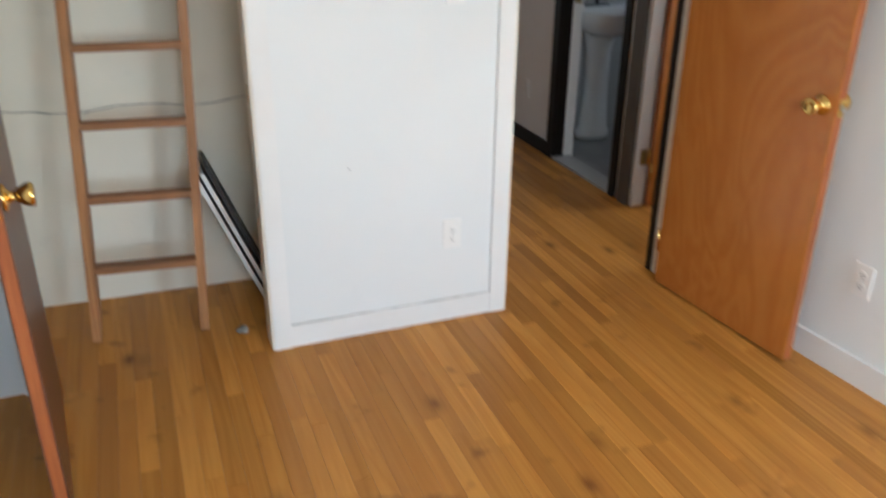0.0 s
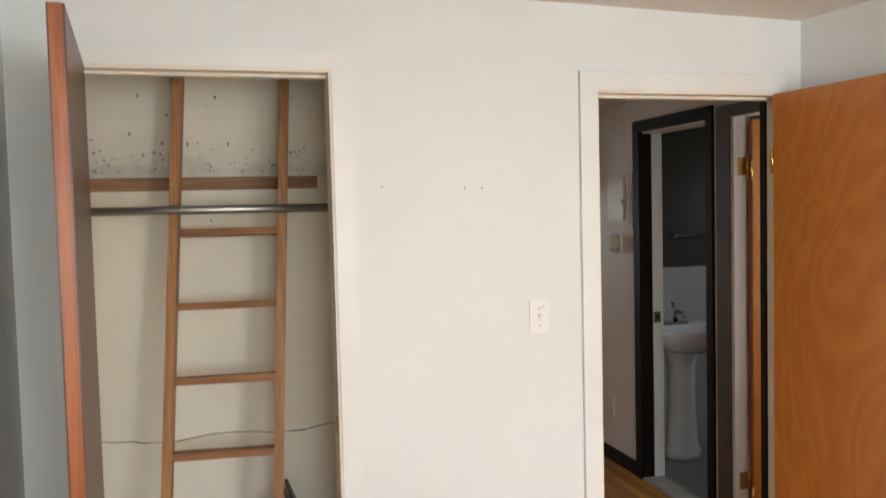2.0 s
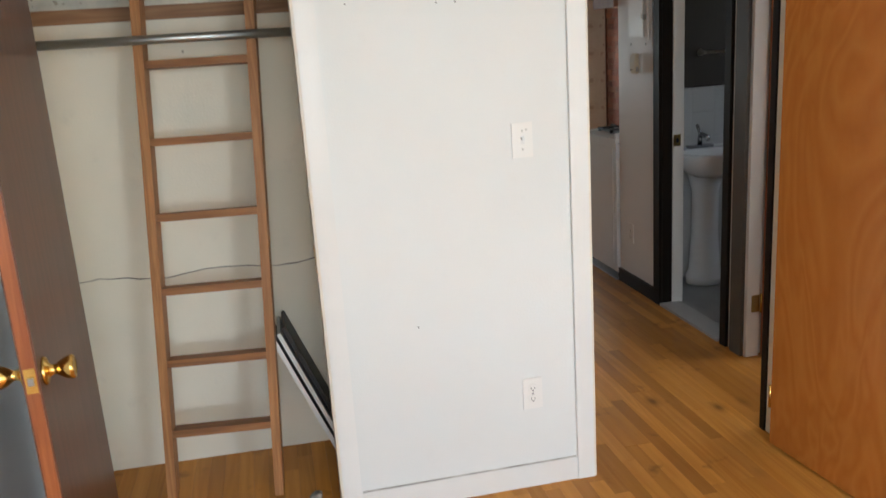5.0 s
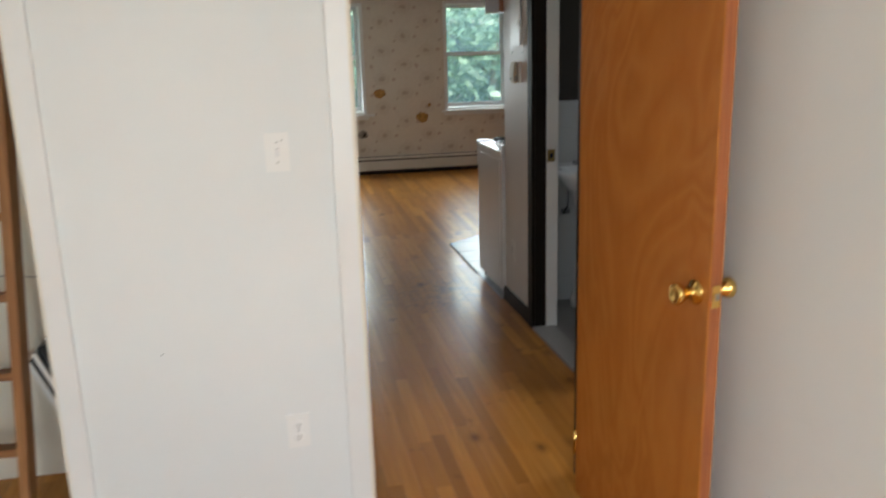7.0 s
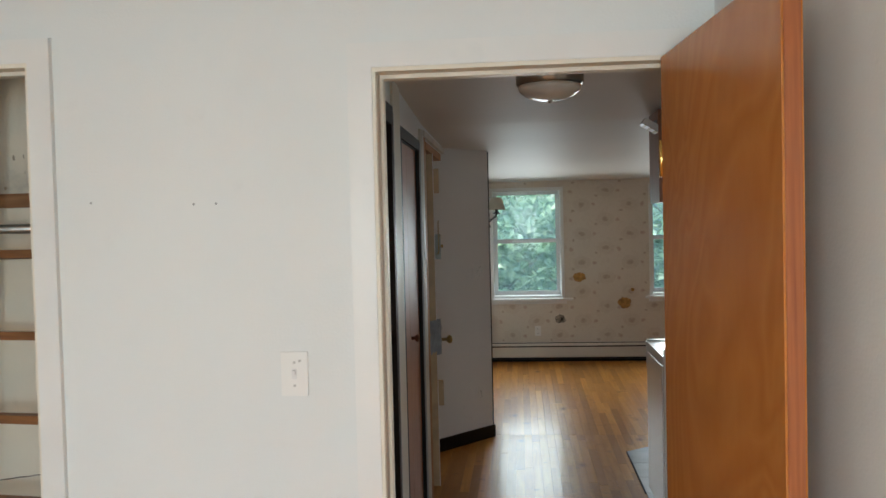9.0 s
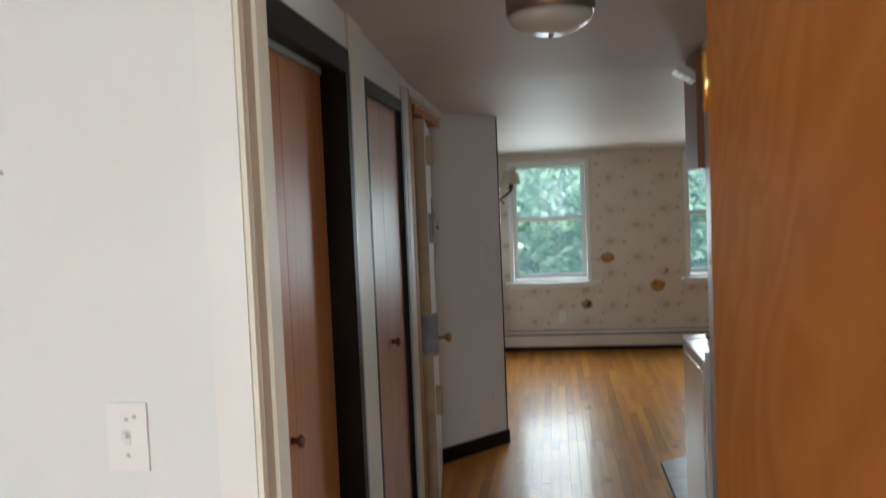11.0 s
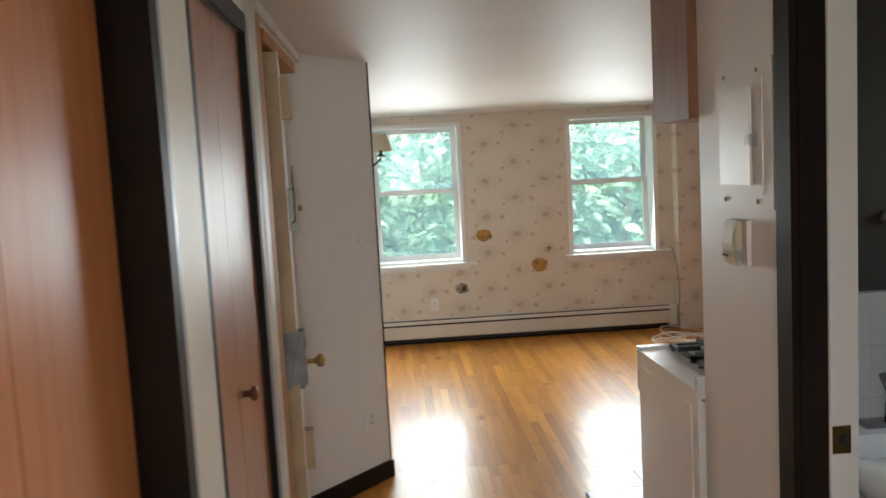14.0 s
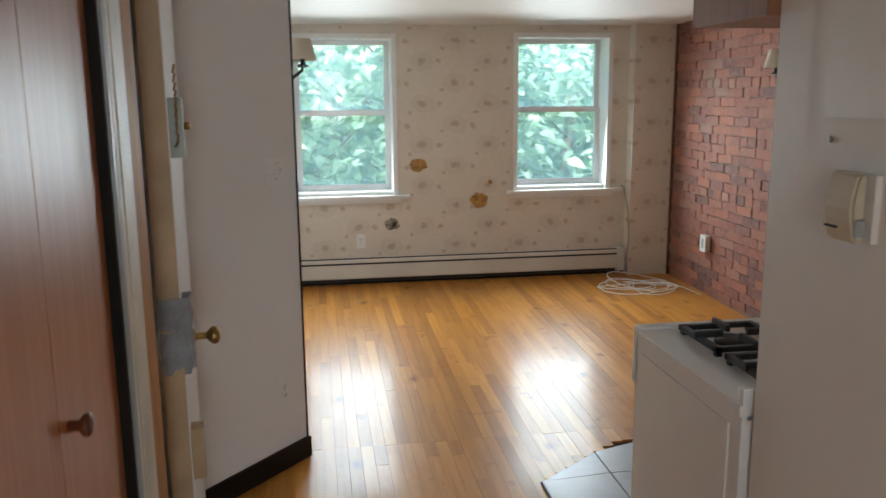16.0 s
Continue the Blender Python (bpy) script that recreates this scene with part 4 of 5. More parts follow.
# breaker panel and intercom
p = thing("breaker_panel", pose(1.09, 0, 0), "white painted breaker panel with its door ajar", "breaker panel")
part("cover", one_box((-0.010, 1.752, 1.480), (0.0, 2.082, 1.832), 0.004), M_PANEL, p)
part("raised_frame", one_box((-0.013, 1.800, 1.515), (-0.0095, 2.070, 1.792), 0.0015), M_PANEL, p)
dr = part("panel_door", one_box((-0.006, 0.0, 0.0), (0.0, 0.203, 0.236), 0.002), M_PANEL, p, "white steel panel door")
dr.matrix_local = Matrix.Translation((-0.0145, 2.046, 1.536)) @ Matrix.Rotation(radians(177.4), 4, "Z")
part("door_latch", one_box((-0.013, 0.165, 0.10), (0.006, 0.185, 0.125), 0.003), M_PLASTIC, dr)
part("opening", one_box((-0.0142, 1.850, 1.545), (-0.0128, 2.04, 1.765)), M_GREY, p)
part("side_clip", one_box((-0.026, 1.826, 1.63), (-0.012, 1.838, 1.66), 0.002), M_GREY, p)
for y, z in ((1.832, 1.497), (2.023, 1.497), (1.832, 1.810), (2.022, 1.812)):
    b = bmesh.new()
    lathe(b, [(0.006, 0.0), (0.006, 0.003), (0.003, 0.004)], Matrix.Translation((-0.010, y, z)) @ Matrix.Rotation(radians(-90), 4, "Y"), 12)
    part("screw", b, M_STEEL, p)
ic = thing("intercom", pose(1.09, 1.942, 1.390), "aged beige wall intercom handset", "intercom")
part("base", one_box((-0.012, -0.047, -0.056), (0.0, 0.046, 0.056), 0.005), M_PANEL, ic, "white mounting plate")
bm = bmesh.new()
vs = box(bm, (-0.042, -0.034, -0.058), (-0.016, 0.040, 0.058))
bmesh.ops.subdivide_edges(bm, edges=[e for e in bm.edges if abs(e.verts[0].co.z - e.verts[1].co.z) > 0.05], cuts=5)
for v in bm.verts:
    if v.co.x < -0.03:
        v.co.x += 0.010 - 0.010 * math.cos(v.co.z / 0.057 * math.pi / 2)
bevel(bm, 0.005, 2)
part("handset", bm, M_BEIGE, ic)
part("button", one_box((-0.036, -0.039, -0.045), (-0.020, -0.035, -0.018), 0.001), M_GREY, ic)
part("slot", one_box((-0.0415, 0.005, -0.036), (-0.034, 0.036, -0.032)), M_DARKSLOT, ic)

# ceiling light
cl = thing("ceiling_light", pose(0.478, 1.33, hall_ceiling(1.33) - 0.002), "flush ceiling light with a nickel ring and opal glass", "ceiling light")
b = bmesh.new()
lathe(b, [(0.125, 0.0), (0.138, -0.008), (0.138, -0.072), (0.130, -0.080)], None, 40)
part("ring", b, M_NICKEL, cl)
b = bmesh.new()
lathe(b, [(0.131, -0.077), (0.125, -0.100), (0.10, -0.120), (0.06, -0.134), (0.02, -0.139), (0.004, -0.1395)], None, 40)
part("diffuser", b, M_OPAL, cl)
b = bmesh.new()
lathe(b, [(0.008, -0.138), (0.009, -0.146), (0.004, -0.150)], None, 12)
part("finial", b, M_NICKEL, cl)

# stove
st = thing("stove", pose(1.075, 2.245, 0), "white enamel gas stove with black grates", "stove")
part("side_panel", one_box((0.0, 0.0, 0.05), (0.012, 0.585, 0.895), 0.004), M_ENAMEL, st)
part("side_rib", one_box((-0.004, 0.05, 0.10), (0.0, 0.54, 0.86), 0.003), M_ENAMEL, st)
part("body", one_box((0.012, 0.0, 0.05), (0.60, 0.575, 0.885), 0.004), M_ENAMEL, st)
part("cooktop", one_box((-0.006, 0.0, 0.893), (0.612, 0.59, 0.918), 0.006), M_ENAMEL, st)
part("oven_door", one_box((0.02, 0.576, 0.20), (0.59, 0.61, 0.74), 0.008), M_ENAMEL, st)
part("control_panel", one_box((0.0, 0.576, 0.76), (0.60, 0.61, 0.925), 0.008), M_ENAMEL, st)
part("drawer", one_box((0.02, 0.576, 0.06), (0.59, 0.605, 0.19), 0.006), M_ENAMEL, st)
part("backguard", one_box((0.0, 0.0, 0.918), (0.60, 0.02, 0.955), 0.004), M_ENAMEL, st)
for i in range(4):
    b = bmesh.new()
    lathe(b, [(0.02, 0.0), (0.018, 0.02), (0.006, 0.022)], pose(0.1 + 0.13 * i, 0.61, 0.85, -90, 0, 0), 16)
    part("control_knob", b, M_IRON, st)
for cx in (0.205, 0.46):
    for cy in (0.16, 0.42):
        g = bmesh.new()
        lathe(g, [(0.052, 0.0), (0.05, 0.012), (0.02, 0.016), (0.004, 0.016)], pose(cx, cy, 0.918), 20)
        part("burner", g, M_IRON, st)
        g = bmesh.new()
        h = 0.108
        for sx, sy in ((-1, 0), (1, 0), (0, -1), (0, 1)):
            lo = (cx - h if sx <= 0 else cx + h - 0.016, cy - h if sy <= 0 else cy + h - 0.016, 0.930)
            hi = (cx + h if sx >= 0 else cx - h + 0.016, cy + h if sy >= 0 else cy - h + 0.016, 0.944)
            box(g, lo, hi)
            box(g, (cx + sx * 0.075 - (0.040 if sx else 0.006), cy + sy * 0.075 - (0.040 if sy else 0.006), 0.938), (cx + sx * 0.075 + (0.040 if sx else 0.006), cy + sy * 0.075 + (0.040 if sy else 0.006), 0.956))
            box(g, (cx + (sx - sy) * (h - 0.012) - 0.008, cy + (sy + sx) * (h - 0.012) - 0.008, 0.917), (cx + (sx - sy) * (h - 0.012) + 0.008, cy + (sy + sx) * (h - 0.012) + 0.008, 0.932))
        part("grate", g, M_IRON, st, "black cast-iron grate")
for x, y in ((0.04, 0.04), (0.04, 0.54), (0.56, 0.04), (0.56, 0.54)):
    b = bmesh.new()
    lathe(b, [(0.018, 0.0), (0.018, 0.02), (0.012, 0.024), (0.012, 0.052)], pose(x, y, 0.0), 12)
    part("foot", b, M_IRON, st)

# upper cabinet
ca = thing("upper_cabinet", pose(1.062, 2.228, 1.722), "brown wooden kitchen wall cabinet over the stove", "cabinet")
ht = hall_ceiling(2.4) - 1.722 - 0.012
part("body", one_box((0.0, 0.0, 0.0), (0.9, 0.305, ht), 0.002), M_CABINET, ca)
for i in range(2):
    d = part("door", one_box((0.004 + 0.45 * i, 0.306, 0.01), (0.446 + 0.45 * i, 0.325, ht - 0.01), 0.003), M_CABINET, ca)
    b = bmesh.new()
    lathe(b, [(0.006, 0), (0.006, 0.012), (0.013, 0.018), (0.012, 0.025), (0.004, 0.027)], pose(0.40 if i == 0 else 0.50, 0.325, 0.06, -90, 0, 0), 12)
    part("handle", b, M_OLDBRASS, d)

# baseboard heater
hz = ground_z(0, 7.1)
he = thing("baseboard_heater", pose(0, YF, hz), "cream enamelled baseboard heater along the street wall", "heater")
bm = bmesh.new()
prof = [(-0.004, 0.215), (-0.045, 0.215), (-0.066, 0.195), (-0.066, 0.06), (-0.058, 0.052), (-0.004, 0.052)]
for x0, x1 in ((-0.165, 2.655),):
    a = [bm.verts.new((x0, y, z)) for y, z in prof]
    b = [bm.verts.new((x1, y, z)) for y, z in prof]
    bm.faces.new(a)
    bm.faces.new(b[::-1])
    for i in range(len(prof)):
        bm.faces.new((a[i], a[(i + 1) % 6], b[(i + 1) % 6], b[i]))
part("housing", bm, M_HEATER, he)
part("damper_slot", one_box((-0.165, -0.0675, 0.168), (2.655, -0.060, 0.182)), M_DARKSLOT, he)
part("top_slot", one_box((-0.165, -0.050, 0.2085), (2.655, -0.030, 0.2165)), M_DARKSLOT, he)
part("fin_pack", one_box((-0.15, -0.055, 0.025), (2.64, -0.02, 0.06)), M_DARKSLOT, he)
part("end_cap", one_box((2.655, -0.072, 0.03), (2.72, -0.002, 0.222), 0.004), M_HEATER, he)


# wall lamps
def sconce(m, label, reach=0.225):
    s = thing("wall_lamp", m, label, "wall lamp", "wall lamps of the living room")
    b = bmesh.new()
    lathe(b, [(0.055, 0.0), (0.05, 0.012), (0.02, 0.022)], Matrix.Rotation(radians(90), 4, "Y"), 20)
    part("back_plate", b, M_IRON, s)
    for sy in (-0.11, 0.11):
        b = bmesh.new()
        pts = [(0.02, 0, 0)] + [(0.02 + (reach - 0.025) * k / 10, sy * k / 10, -0.07 * math.sin(math.pi * k / 10 * 1.1) - 0.02 * k / 10) for k in range(1, 11)] + [(reach, sy, 0.03)]
        tube(b, pts, 0.006, 8)
        tube(b, [(reach - 0.09 + 0.03 * math.cos(k * 0.7), sy * 0.6, -0.10 + 0.03 * math.sin(k * 0.7)) for k in range(8)], 0.004, 6)
        part("arm", b, M_IRON, s, "curled black iron arm")
        b = bmesh.new()
        lathe(b, [(0.03, 0.0), (0.032, 0.006), (0.012, 0.012), (0.012, 0.06)], pose(reach, sy, 0.02), 14)
        part("candle_cup", b, M_IRON, s)
        b = bmesh.new()
        for r0, r1, z0, z1 in ((0.074, 0.046, 0.055, 0.16),):
            seg = 28
            ring = [[b.verts.new((reach + math.cos(2 * math.pi * i / seg) * r, sy + math.sin(2 * math.pi * i / seg) * r, z)) for i in range(seg)] for r, z in ((r0, z0), (r1, z1), (r1 - 0.002, z1), (r0 - 0.002, z0))]
            for p0, p1 in zip(ring, ring[1:] + ring[:1]):
                for i in range(seg):
                    b.faces.new((p0[i], p0[(i + 1) % seg], p1[(i + 1) % seg], p1[i]))
        part("shade", b, M_CLOTH, s, "tapered cream cloth shade")
    return s


sconce(pose(-0.17, 5.20, 1.70), "black iron wall lamp with cream shades on the side wall", 0.31)
sconce(pose(3.085, 5.10, 1.65, 0, 0, 180), "black iron wall lamp with cream shades on the brick wall")

# bathroom sink
sk = thing("pedestal_sink", pose(1.525, 2.082, 0.042), "white porcelain pedestal sink with a chrome tap", "sink")
b = bmesh.new()
lathe(b, [(0.115, -0.03), (0.118, 0.02), (0.10, 0.06), (0.085, 0.3), (0.085, 0.55), (0.12, 0.70)], Matrix.Translation((0, -0.14, 0)), 28, 1.0, 0.85)
part("pedestal", b, M_PORC, sk)
b = bmesh.new()
lathe(b, [(0.10, 0.655), (0.17, 0.69), (0.215, 0.75), (0.235, 0.79), (0.237, 0.805), (0.225, 0.81), (0.20, 0.80), (0.15, 0.745), (0.06, 0.715), (0.01, 0.71)], Matrix.Translation((0, -0.215, 0)), 36, 1.0, 0.86)
part("basin", b, M_PORC, sk)
part("deck", one_box((-0.225, -0.13, 0.745), (0.225, -0.002, 0.812), 0.012), M_PORC, sk)
part("tap_base", one_box((-0.08, -0.09, 0.812), (0.08, -0.045, 0.828), 0.006), M_CHROME, sk)
b = bmesh.new()
tube(b, [(0, -0.066, 0.825), (0, -0.066, 0.87), (0, -0.09, 0.895), (0, -0.15, 0.885), (0, -0.165, 0.868)], 0.014, 12)
part("spout", b, M_CHROME, sk)
b = bmesh.new()
tube(b, [(0, -0.066, 0.87), (0, -0.062, 0.905), (0.0, -0.03, 0.945)], 0.010, 10)
part("lever", b, M_CHROME, sk)
b = bmesh.new()
tube(b, [(-0.10, -0.03, 0.745), (-0.10, -0.03, 0.56), (-0.12, -0.01, 0.52)], 0.006, 8)
part("supply_pipe", b, M_CHROME, sk)
part("stop_valve", one_box((-0.135, -0.045, 0.515), (-0.095, -0.005, 0.54), 0.004), M_CHROME, sk)
ws = thing("bath_wainscot", pose(0, 0, 0), "white glazed wall tiles behind the sink", "wall", "", "structure")
for i in range(9):
    for j in range(8):
        part("tile", one_box((1.205 + 0.152 * i, 2.081, 0.012 + 0.150 * j), (1.3562 + 0.152 * i, 2.098, 0.1612 + 0.150 * j)), M_BATHTILE, ws)
sp = thing("spot_lamp", pose(1.035, 2.285, 2.112, 0, 32, 0), "small white tilted lamp head under the ceiling", "lamp")
part("head", one_box((-0.055, -0.05, -0.012), (0.055, 0.05, 0.022), 0.005), M_PLASTIC, sp)
for k in range(3):
    part("rib", one_box((-0.04 + 0.03 * k, -0.053, -0.016), (-0.03 + 0.03 * k, 0.05, -0.010), 0.001), M_BEIGE, sp)
b = bmesh.new()
tube(b, [(0.0, 0, 0.02), (0.055, 0, 0.115)], 0.013, 8)
part("stem", b, M_GREY, sp)
tb = thing("towel_bar", pose(1.75, 2.085, 1.42), "dark metal towel bar on the bathroom wall", "towel bar")
b = bmesh.new()
tube(b, [(-0.19, -0.05, 0), (0.25, -0.05, 0)], 0.008, 8)
part("bar", b, M_NICKEL, tb)
for x in (-0.19, 0.25):
    b = bmesh.new()
    lathe(b, [(0.022, 0), (0.02, 0.01), (0.01, 0.02), (0.01, 0.06)], pose(x, 0, 0, 90), 12)
    part("bracket", b, M_NICKEL, tb)


# damage, cables and small things on the street wall
def patch(name, x, z, rx, rz, ma, label, seed):
    rnd = random.Random(seed)
    bm = bmesh.new()
    n = 22
    a = [bm.verts.new((x + math.cos(2 * math.pi * i / n) * rx * (0.8 + 0.35 * rnd.random()), YF - 0.002, z + math.sin(2 * math.pi * i / n) * rz * (0.8 + 0.35 * rnd.random()))) for i in range(n)]
    b = [bm.verts.new((v.co.x * 0.97 + x * 0.03, YF - 0.006, v.co.z * 0.97 + z * 0.03)) for v in a]
    bm.faces.new(b[::-1])
    for i in range(n):
        bm.faces.new((a[i], a[(i + 1) % n], b[(i + 1) % n], b[i]))
    return tagged(part(name, bm, ma), label, "patch", "torn spots in the wallpaper")


M_PLASTER = painted("bare_orange_plaster", (0.55, 0.30, 0.09), 0.8, 0.25, 0.6, 25.0)
M_TORN = painted("torn_grey_plaster", (0.52, 0.46, 0.39), 0.85, 0.45, 0.6, 22.0)
patch("torn_patch", 0.996, 1.013, 0.072, 0.052, M_PLASTER, "torn orange plaster patch in the wallpaper", 3)
patch("torn_patch", 1.488, 0.718, 0.072, 0.062, M_PLASTER, "round orange plaster patch in the wallpaper", 5)
patch("torn_patch", 0.772, 0.541, 0.065, 0.05, M_TORN, "ragged hole in the wallpaper showing plaster", 8)
patch("torn_patch", 1.58, 0.86, 0.022, 0.02, M_PLASTER, "small torn spot in the wallpaper", 11)

bm = bmesh.new()
tube(bm, [(2.69, YF - 0.012, 0.81), (2.715, YF - 0.02, 0.79), (2.725, YF - 0.10, 0.62), (2.728, YF - 0.135, 0.40), (2.715, YF - 0.135, 0.20), (2.72, YF - 0.14, hz + 0.02)], 0.006, 6)
cb = tagged(part("wall_cable", bm, M_GREY), "grey cable running down from the window sill", "cable")
rnd = random.Random(4)
bm = bmesh.new()
pts = []
for i in range(96):
    a = i * 0.42
    rx, ry = 0.22 + 0.09 * math.sin(i * 0.19 + 1), 0.16 + 0.07 * math.sin(i * 0.31)
    x, y = 2.66 + rx * math.cos(a) + 0.10 * math.sin(i * 0.09), 6.66 + ry * math.sin(a) + 0.06 * math.cos(i * 0.13)
    pts.append((x, y, ground_z(x, y) + 0.008 + 0.014 * abs(math.sin(i * 0.27)) + (0.06 * max(0, math.cos(a - 2.6)) if i < 16 else 0)))
pts += [(3.0, 6.6, ground_z(3, 6.6) + 0.008), (3.04, 6.35, ground_z(3, 6.3) + 0.008)]
tube(bm, pts, 0.0042, 6)
tagged(part("coiled_cable", bm, M_PLASTIC), "loose coil of white cable on the floor", "cable")
bo = thing("brick_outlet", pose(3.078, 6.36, 0.45, 0, 0, -90), "white box with a cover plate on the brick wall", "outlet")
part("box", one_box((-0.04, -0.035, -0.06), (0.04, 0.0, 0.06), 0.004), M_PLASTIC, bo)
part("cover_plate", one_box((-0.043, -0.041, -0.063), (0.043, -0.035, 0.063), 0.003), M_PLASTIC, bo)
part("socket", one_box((-0.016, -0.043, -0.035), (0.016, -0.040, 0.035), 0.003), M_GREY, bo)

# stains and the crack on the closet wall
rnd = random.Random(9)
bm = bmesh.new()
px = [(-1.84 + 0.035 * i, 0.785 + 0.010 * math.sin(i * 0.5) + rnd.uniform(-0.003, 0.003)) for i in range(30)]
tube(bm, [(xa, 0.635 - 0.0299 * (xa + 1.95), za) for xa, za in px], 0.0022, 6)
tagged(part("wall_crack", bm, M_TORN), "thin grey crack across the closet wall", "crack")
bm = bmesh.new()
for i in range(90):
    x = rnd.uniform(-1.8, -0.95)
    z = 1.79 + abs(rnd.gauss(0, 0.07)) if rnd.random() < 0.8 else rnd.uniform(1.6, 2.1)
    y = 0.635 - 0.0299 * (x + 1.95) - 0.0005
    s1, s2 = rnd.uniform(0.001, 0.008), rnd.uniform(0.002, 0.010)
    k = rnd.randint(5, 8)
    vs = [bm.verts.new((x + s1 * math.cos(6.283 * j / k) * rnd.uniform(0.5, 1.2), y - 0.0012, z + s2 * math.sin(6.283 * j / k) * rnd.uniform(0.5, 1.2))) for j in range(k)]
    bm.faces.new(vs)
tagged(part("paint_flakes", bm, M_FLAKE), "grey flaked paint spots above the closet cleat", "stain", "", "stuff")


# nail holes in the bedroom wall and a scrap on the closet floor
for x, z in ((-0.78, 1.71), (-0.50, 1.70), (-0.44, 1.70), (-0.63, 0.66)):
    bm = bmesh.new()
    lathe(bm, [(0.0035, 0.0), (0.003, 0.0012)], pose(x, 0.0, z, 90), 10)
    tagged(part("nail_hole", bm, M_GREY), "tiny dark nail hole in the white wall", "hole", "nail holes")
bm = bmesh.new()
bmesh.ops.create_icosphere(bm, subdivisions=3, radius=0.022)
for v in bm.verts:
    v.co += Vector(noise.noise_vector(v.co * 60)) * 0.012
    v.co.z = max(v.co.z * 0.5 + 0.012, 0.001)
    v.co += Vector((-1.03, 0.16, 0.0))
tagged(part("dust_scrap", bm, M_TORN), "grey clump of dust on the closet floor", "scrap")


# trees outside
def tree(x, y, seed, h=6.0, leaves=2200, spread=2.2):
    rnd = random.Random(seed)
    t = thing("tree", pose(x, y, -3.0), "leafy green tree close outside the window", "tree", "trees outside the windows")
    bm = bmesh.new()
    tube(bm, [(0, 0, 0), (0.05, 0, 1.5), (0.0, 0.05, 3.0), (0.1, 0.0, h * 0.75)], 0.07, 10)
    for i in range(7):
        a, z0 = rnd.uniform(0, 6.28), rnd.uniform(1.8, h * 0.7)
        d = Vector((math.cos(a), math.sin(a), rnd.uniform(0.2, 0.7)))
        ln = rnd.uniform(0.8, spread)
        tube(bm, [Vector((0.05, 0.02, z0)), Vector((0.05, 0.02, z0)) + d * ln * 0.5, Vector((0, 0, z0)) + d * ln + Vector((0, 0, 0.15))], 0.014, 6)
    part("trunk", bm, M_BARK, t)
    verts, faces = [], []
    for i in range(leaves):
        c = Vector((rnd.gauss(0, spread * 0.5), rnd.gauss(0, spread * 0.42), h * 0.62 + rnd.gauss(0, h * 0.19)))
        c += Vector(noise.noise_vector(c * 1.1)) * 0.7
        if y + c.y < 8.5:
            continue
        L, W = rnd.uniform(0.12, 0.23), rnd.uniform(0.07, 0.13)
        m = Matrix.Translation(c) @ Euler((rnd.uniform(-0.9, 0.5), rnd.uniform(-0.7, 0.7), rnd.uniform(0, 6.28))).to_matrix().to_4x4()
        n = len(verts)
        for p in ((0, 0, 0), (W * 0.55, L * 0.35, 0.015), (W * 0.4, L * 0.75, -0.005), (0, L * 1.15, -0.05), (-W * 0.4, L * 0.75, -0.005), (-W * 0.55, L * 0.35, 0.015), (0, L * 0.5, -0.012)):
            verts.append(m @ Vector(p))
        for f in ((0, 1, 6), (1, 2, 6), (2, 3, 6), (3, 4, 6), (4, 5, 6), (5, 0, 6)):
            faces.append(tuple(n + k for k in f))
    me = bpy.data.meshes.new("crown")
    me.from_pydata(verts, [], faces)
    me.materials.append(M_LEAF)
    o = new("crown", me)
    o.parent = t


for x, y, sd in ((-0.6, 10.2, 1), (1.4, 9.9, 2), (3.2, 10.4, 3), (0.4, 12.0, 4), (2.4, 12.2, 5), (5.2, 12.0, 6), (-2.6, 12.0, 7), (1.0, 14.5, 8), (4.0, 15.0, 9)):
    tree(x, y, sd, 6.2, 2400, 2.3)

# kitchen floor tiles, laid beside the stove
M_TILE = painted("grey_kitchen_tile", (0.36, 0.37, 0.39), 0.34, 0.12, 0.05, 5.0)
kt = thing("floor_kitchen", pose(0, 0, 0), "grey kitchen floor tiles with a cut slanting edge", "floor", "", "structure")
outline_a, outline_b = Vector((1.06, 3.72)), Vector((1.52, 4.07))
for i in range(7):
    for j in range(6):
        x0, y0 = 1.06 + 0.305 * i, 2.225 + 0.305 * j
        if y0 > 3.95:
            continue
        pts = [(x0 + 0.003, y0 + 0.003), (x0 + 0.302, y0 + 0.003), (x0 + 0.302, y0 + 0.302), (x0 + 0.003, y0 + 0.302)]
        lim = lambda x: 3.72 + 0.76 * min(x - 1.06, 0.46)
        pts = [(x, min(y, lim(x))) for x, y in pts]
        if pts[2][1] - y0 < 0.03:
            continue
        bm = bmesh.new()
        prism(bm, pts, -0.01, 0.008)
        part("tile", bm, M_TILE, kt)
trim_set("trim_tile_edge", (((1.054, 2.84, -0.01), (1.060, 3.72, 0.009)),), M_DARKSLOT, "dark edge of the kitchen tiles")

# oak strips: those along the walk one by one, the others joined
rnd = random.Random(21)
W = 0.057
shared = {}
rest_v, rest_f = [], []
count = 0


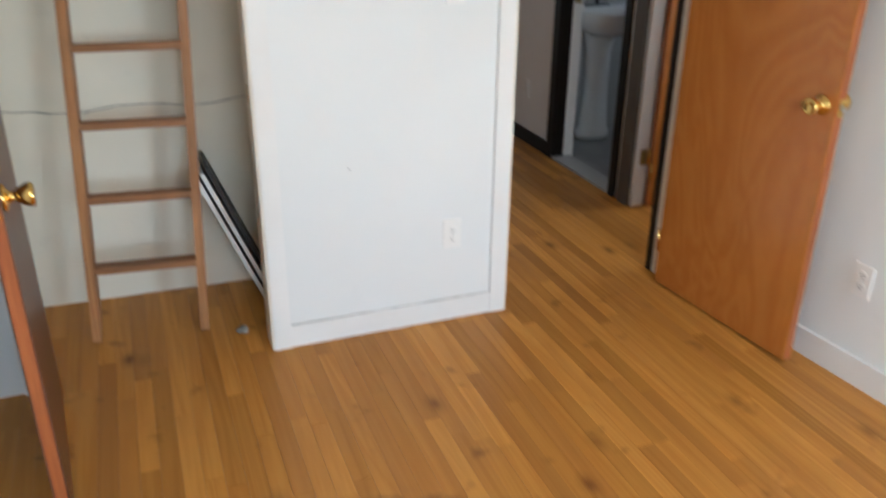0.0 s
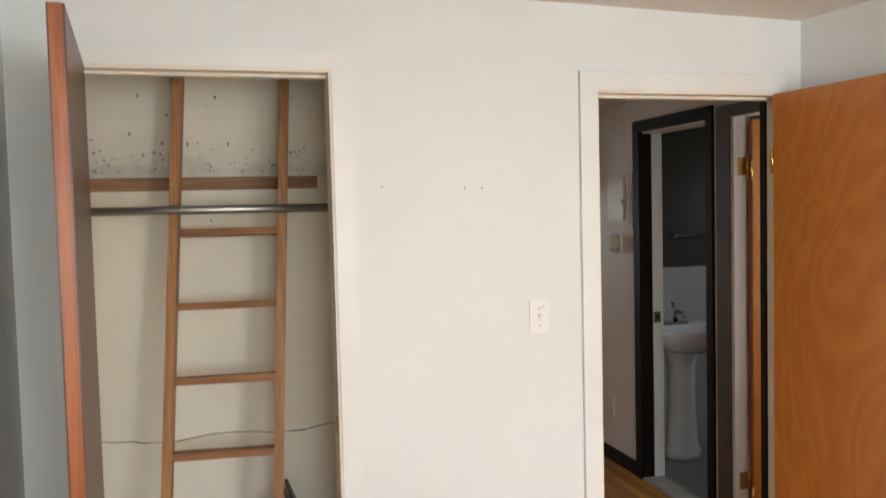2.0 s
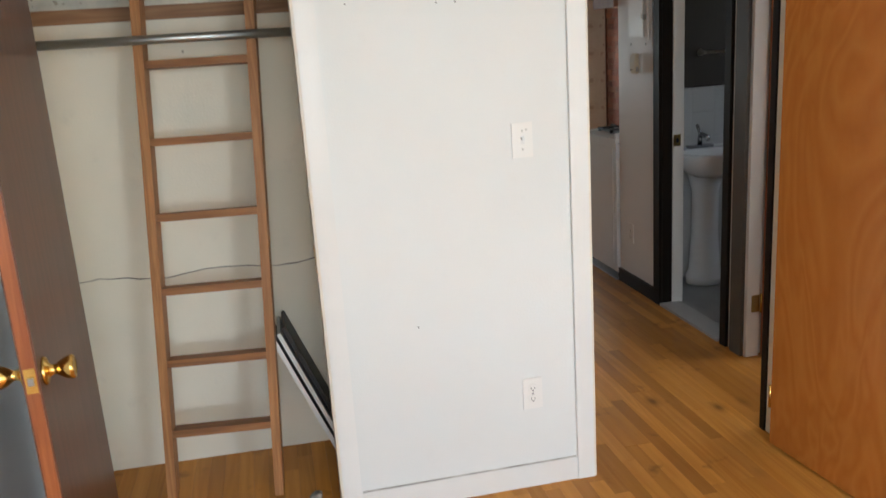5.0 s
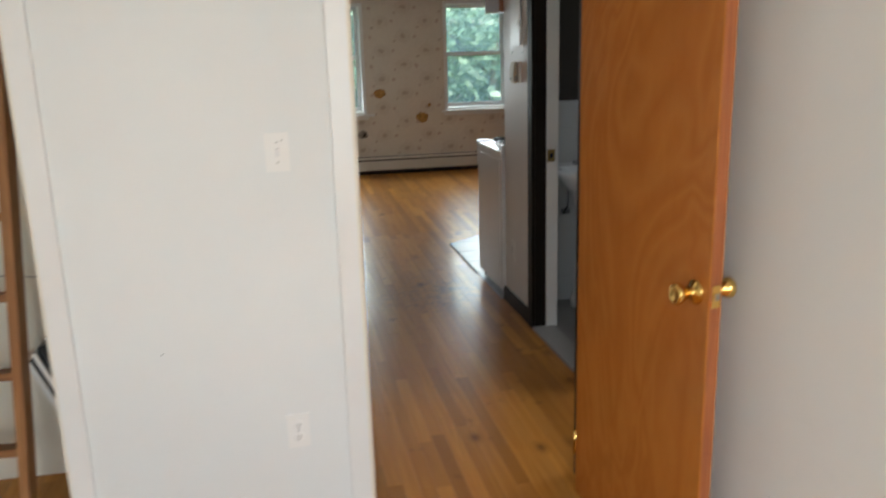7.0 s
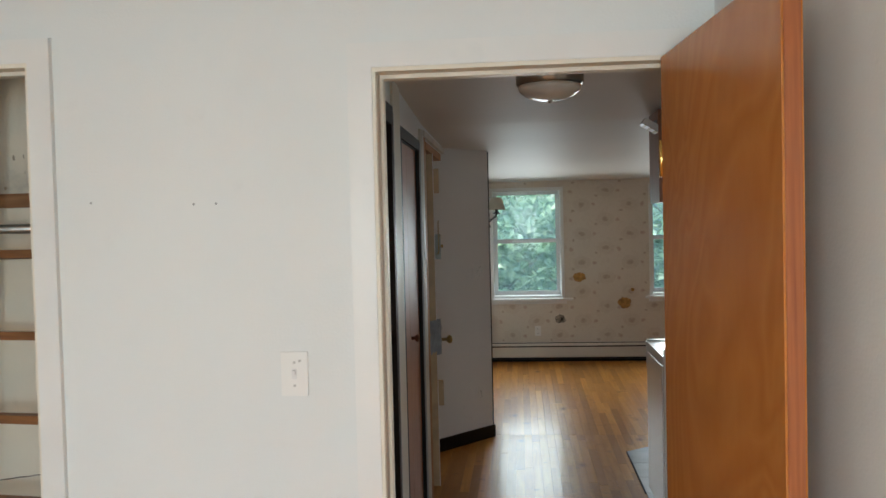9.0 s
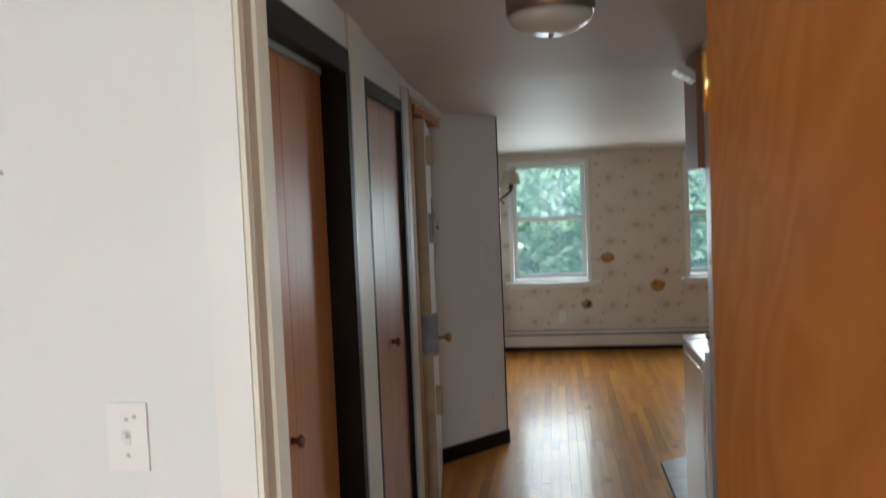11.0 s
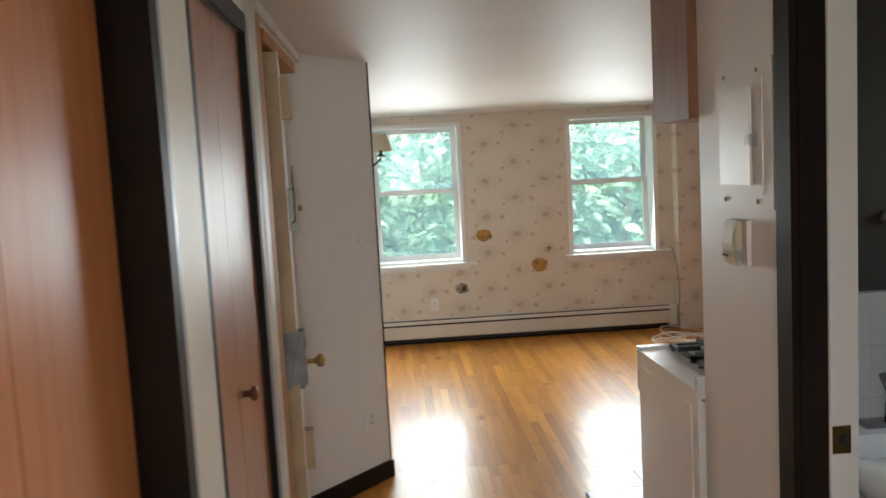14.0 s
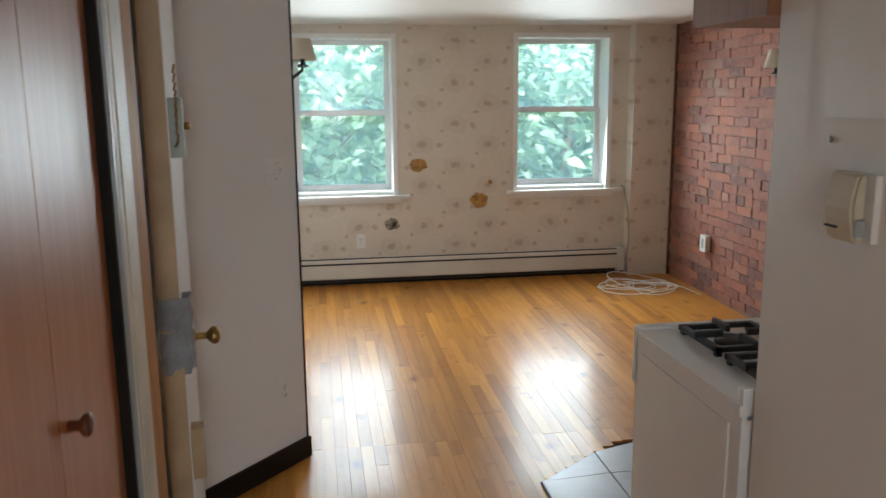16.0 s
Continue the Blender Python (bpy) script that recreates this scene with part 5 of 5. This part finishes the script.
def strip(x, y0, y1, near):
    global count
    dz = rnd.uniform(-0.0006, 0.0004)
    g = 0.0003
    L = round((y1 - y0) / 0.05) * 0.05
    near = near and abs(L - (y1 - y0)) < 1e-4
    if near and count < 300:
        key = L
        if key not in shared:
            bm = bmesh.new()
            box(bm, (g, g, -0.012), (W - g, L - g, 0.0))
            shared[key] = mesh_of("board", bm, M_FLOOR)
        o = new("board", shared[key])
        o.parent = floor
        o.location = (x, y0, dz)
        count += 1
    else:
        n = len(rest_v)
        for (xx, yy) in ((x + g, y0 + g), (x + W - g, y0 + g), (x + W - g, y1 - g), (x + g, y1 - g)):
            rest_v.append((xx, yy, ground_z(xx, yy) + dz))
        for (xx, yy) in ((x + g, y0 + g), (x + W - g, y0 + g), (x + W - g, y1 - g), (x + g, y1 - g)):
            rest_v.append((xx, yy, ground_z(xx, yy) - 0.011))
        rest_f.extend(tuple(n + k for k in f) for f in ((0, 1, 2, 3), (0, 4, 5, 1), (1, 5, 6, 2), (2, 6, 7, 3), (3, 7, 4, 0)))


for i in range(-35, 58):
    x = i * W
    lo = -4.4 if x < 1.35 else 0.0
    y = lo - 0.05 * rnd.randint(0, 12)
    while y < 7.15:
        L = round(rnd.choice((0.35, 0.5, 0.65, 0.8, 1.0, 1.25, 1.5)) / 0.05) * 0.05
        y1 = y + L
        brk = 4.2
        if y < brk < y1 - 0.04:
            y1 = brk
        if 7.05 < y1 < 7.17:
            y1 = 7.17
        a, b = max(y, lo), min(y1, 7.17)
        if x > 1.035 and b > 2.2:
            a = max(a, 3.72 + 0.76 * min(max(x + W / 2 - 1.06, 0), 0.46))
        skip = b - a < 0.05 or (x > 1.19 and b < 2.2)
        if not skip:
            strip(x, a, b, -1.6 < a and b < 3.2 and -1.3 < x < 1.1)
        y = y1
me = bpy.data.meshes.new("boards_rest")
me.from_pydata(rest_v, [], rest_f)
me.materials.append(M_FLOOR_REST)
o = new("boards_rest", me)
o.parent = floor
o["kind"] = "stuff"

# bricks
rnd = random.Random(33)
bshared = []
for k in range(6):
    bm = bmesh.new()
    box(bm, (-0.006, -0.100, -0.0305), (0.004, 0.100, 0.0305))
    bmesh.ops.subdivide_edges(bm, edges=[e for e in bm.edges if abs(e.verts[0].co.y - e.verts[1].co.y) > 0.1], cuts=2)
    for v in bm.verts:
        v.co += Vector((rnd.uniform(-0.003, 0.002), rnd.uniform(-0.004, 0.004), rnd.uniform(-0.003, 0.003)))
    bshared.append(mesh_of("brick", bm, M_BRICK))
rest = bmesh.new()
nb = 0
for r in range(31):
    z = 0.09 + 0.067 * r
    header = r % 6 == 5
    step = 0.108 if header else 0.206
    y = 7.02 - (0.0 if r % 2 else step / 2)
    while y > 4.0:
        if z < 2.13 and z > ground_z(0, y) - 0.03:
            m = pose(3.095 + rnd.uniform(-0.003, 0.003), y, z + rnd.uniform(-0.003, 0.003), rnd.uniform(-1, 1), 0, rnd.uniform(-1.5, 1.5)) @ Matrix.Diagonal((1, 0.5 if header else 1, 1, 1))
            if y > 5.3 and nb < 300:
                o = new("brick", rnd.choice(bshared))
                o.parent = wall_brick
                o.matrix_local = m
                nb += 1
            else:
                box(rest, (-0.006, -0.100, -0.0305), (0.004, 0.100, 0.0305), m)
        y -= step
rest_ob = part("bricks_rest", rest, M_BRICK_REST, wall_brick)
rest_ob["kind"] = "stuff"
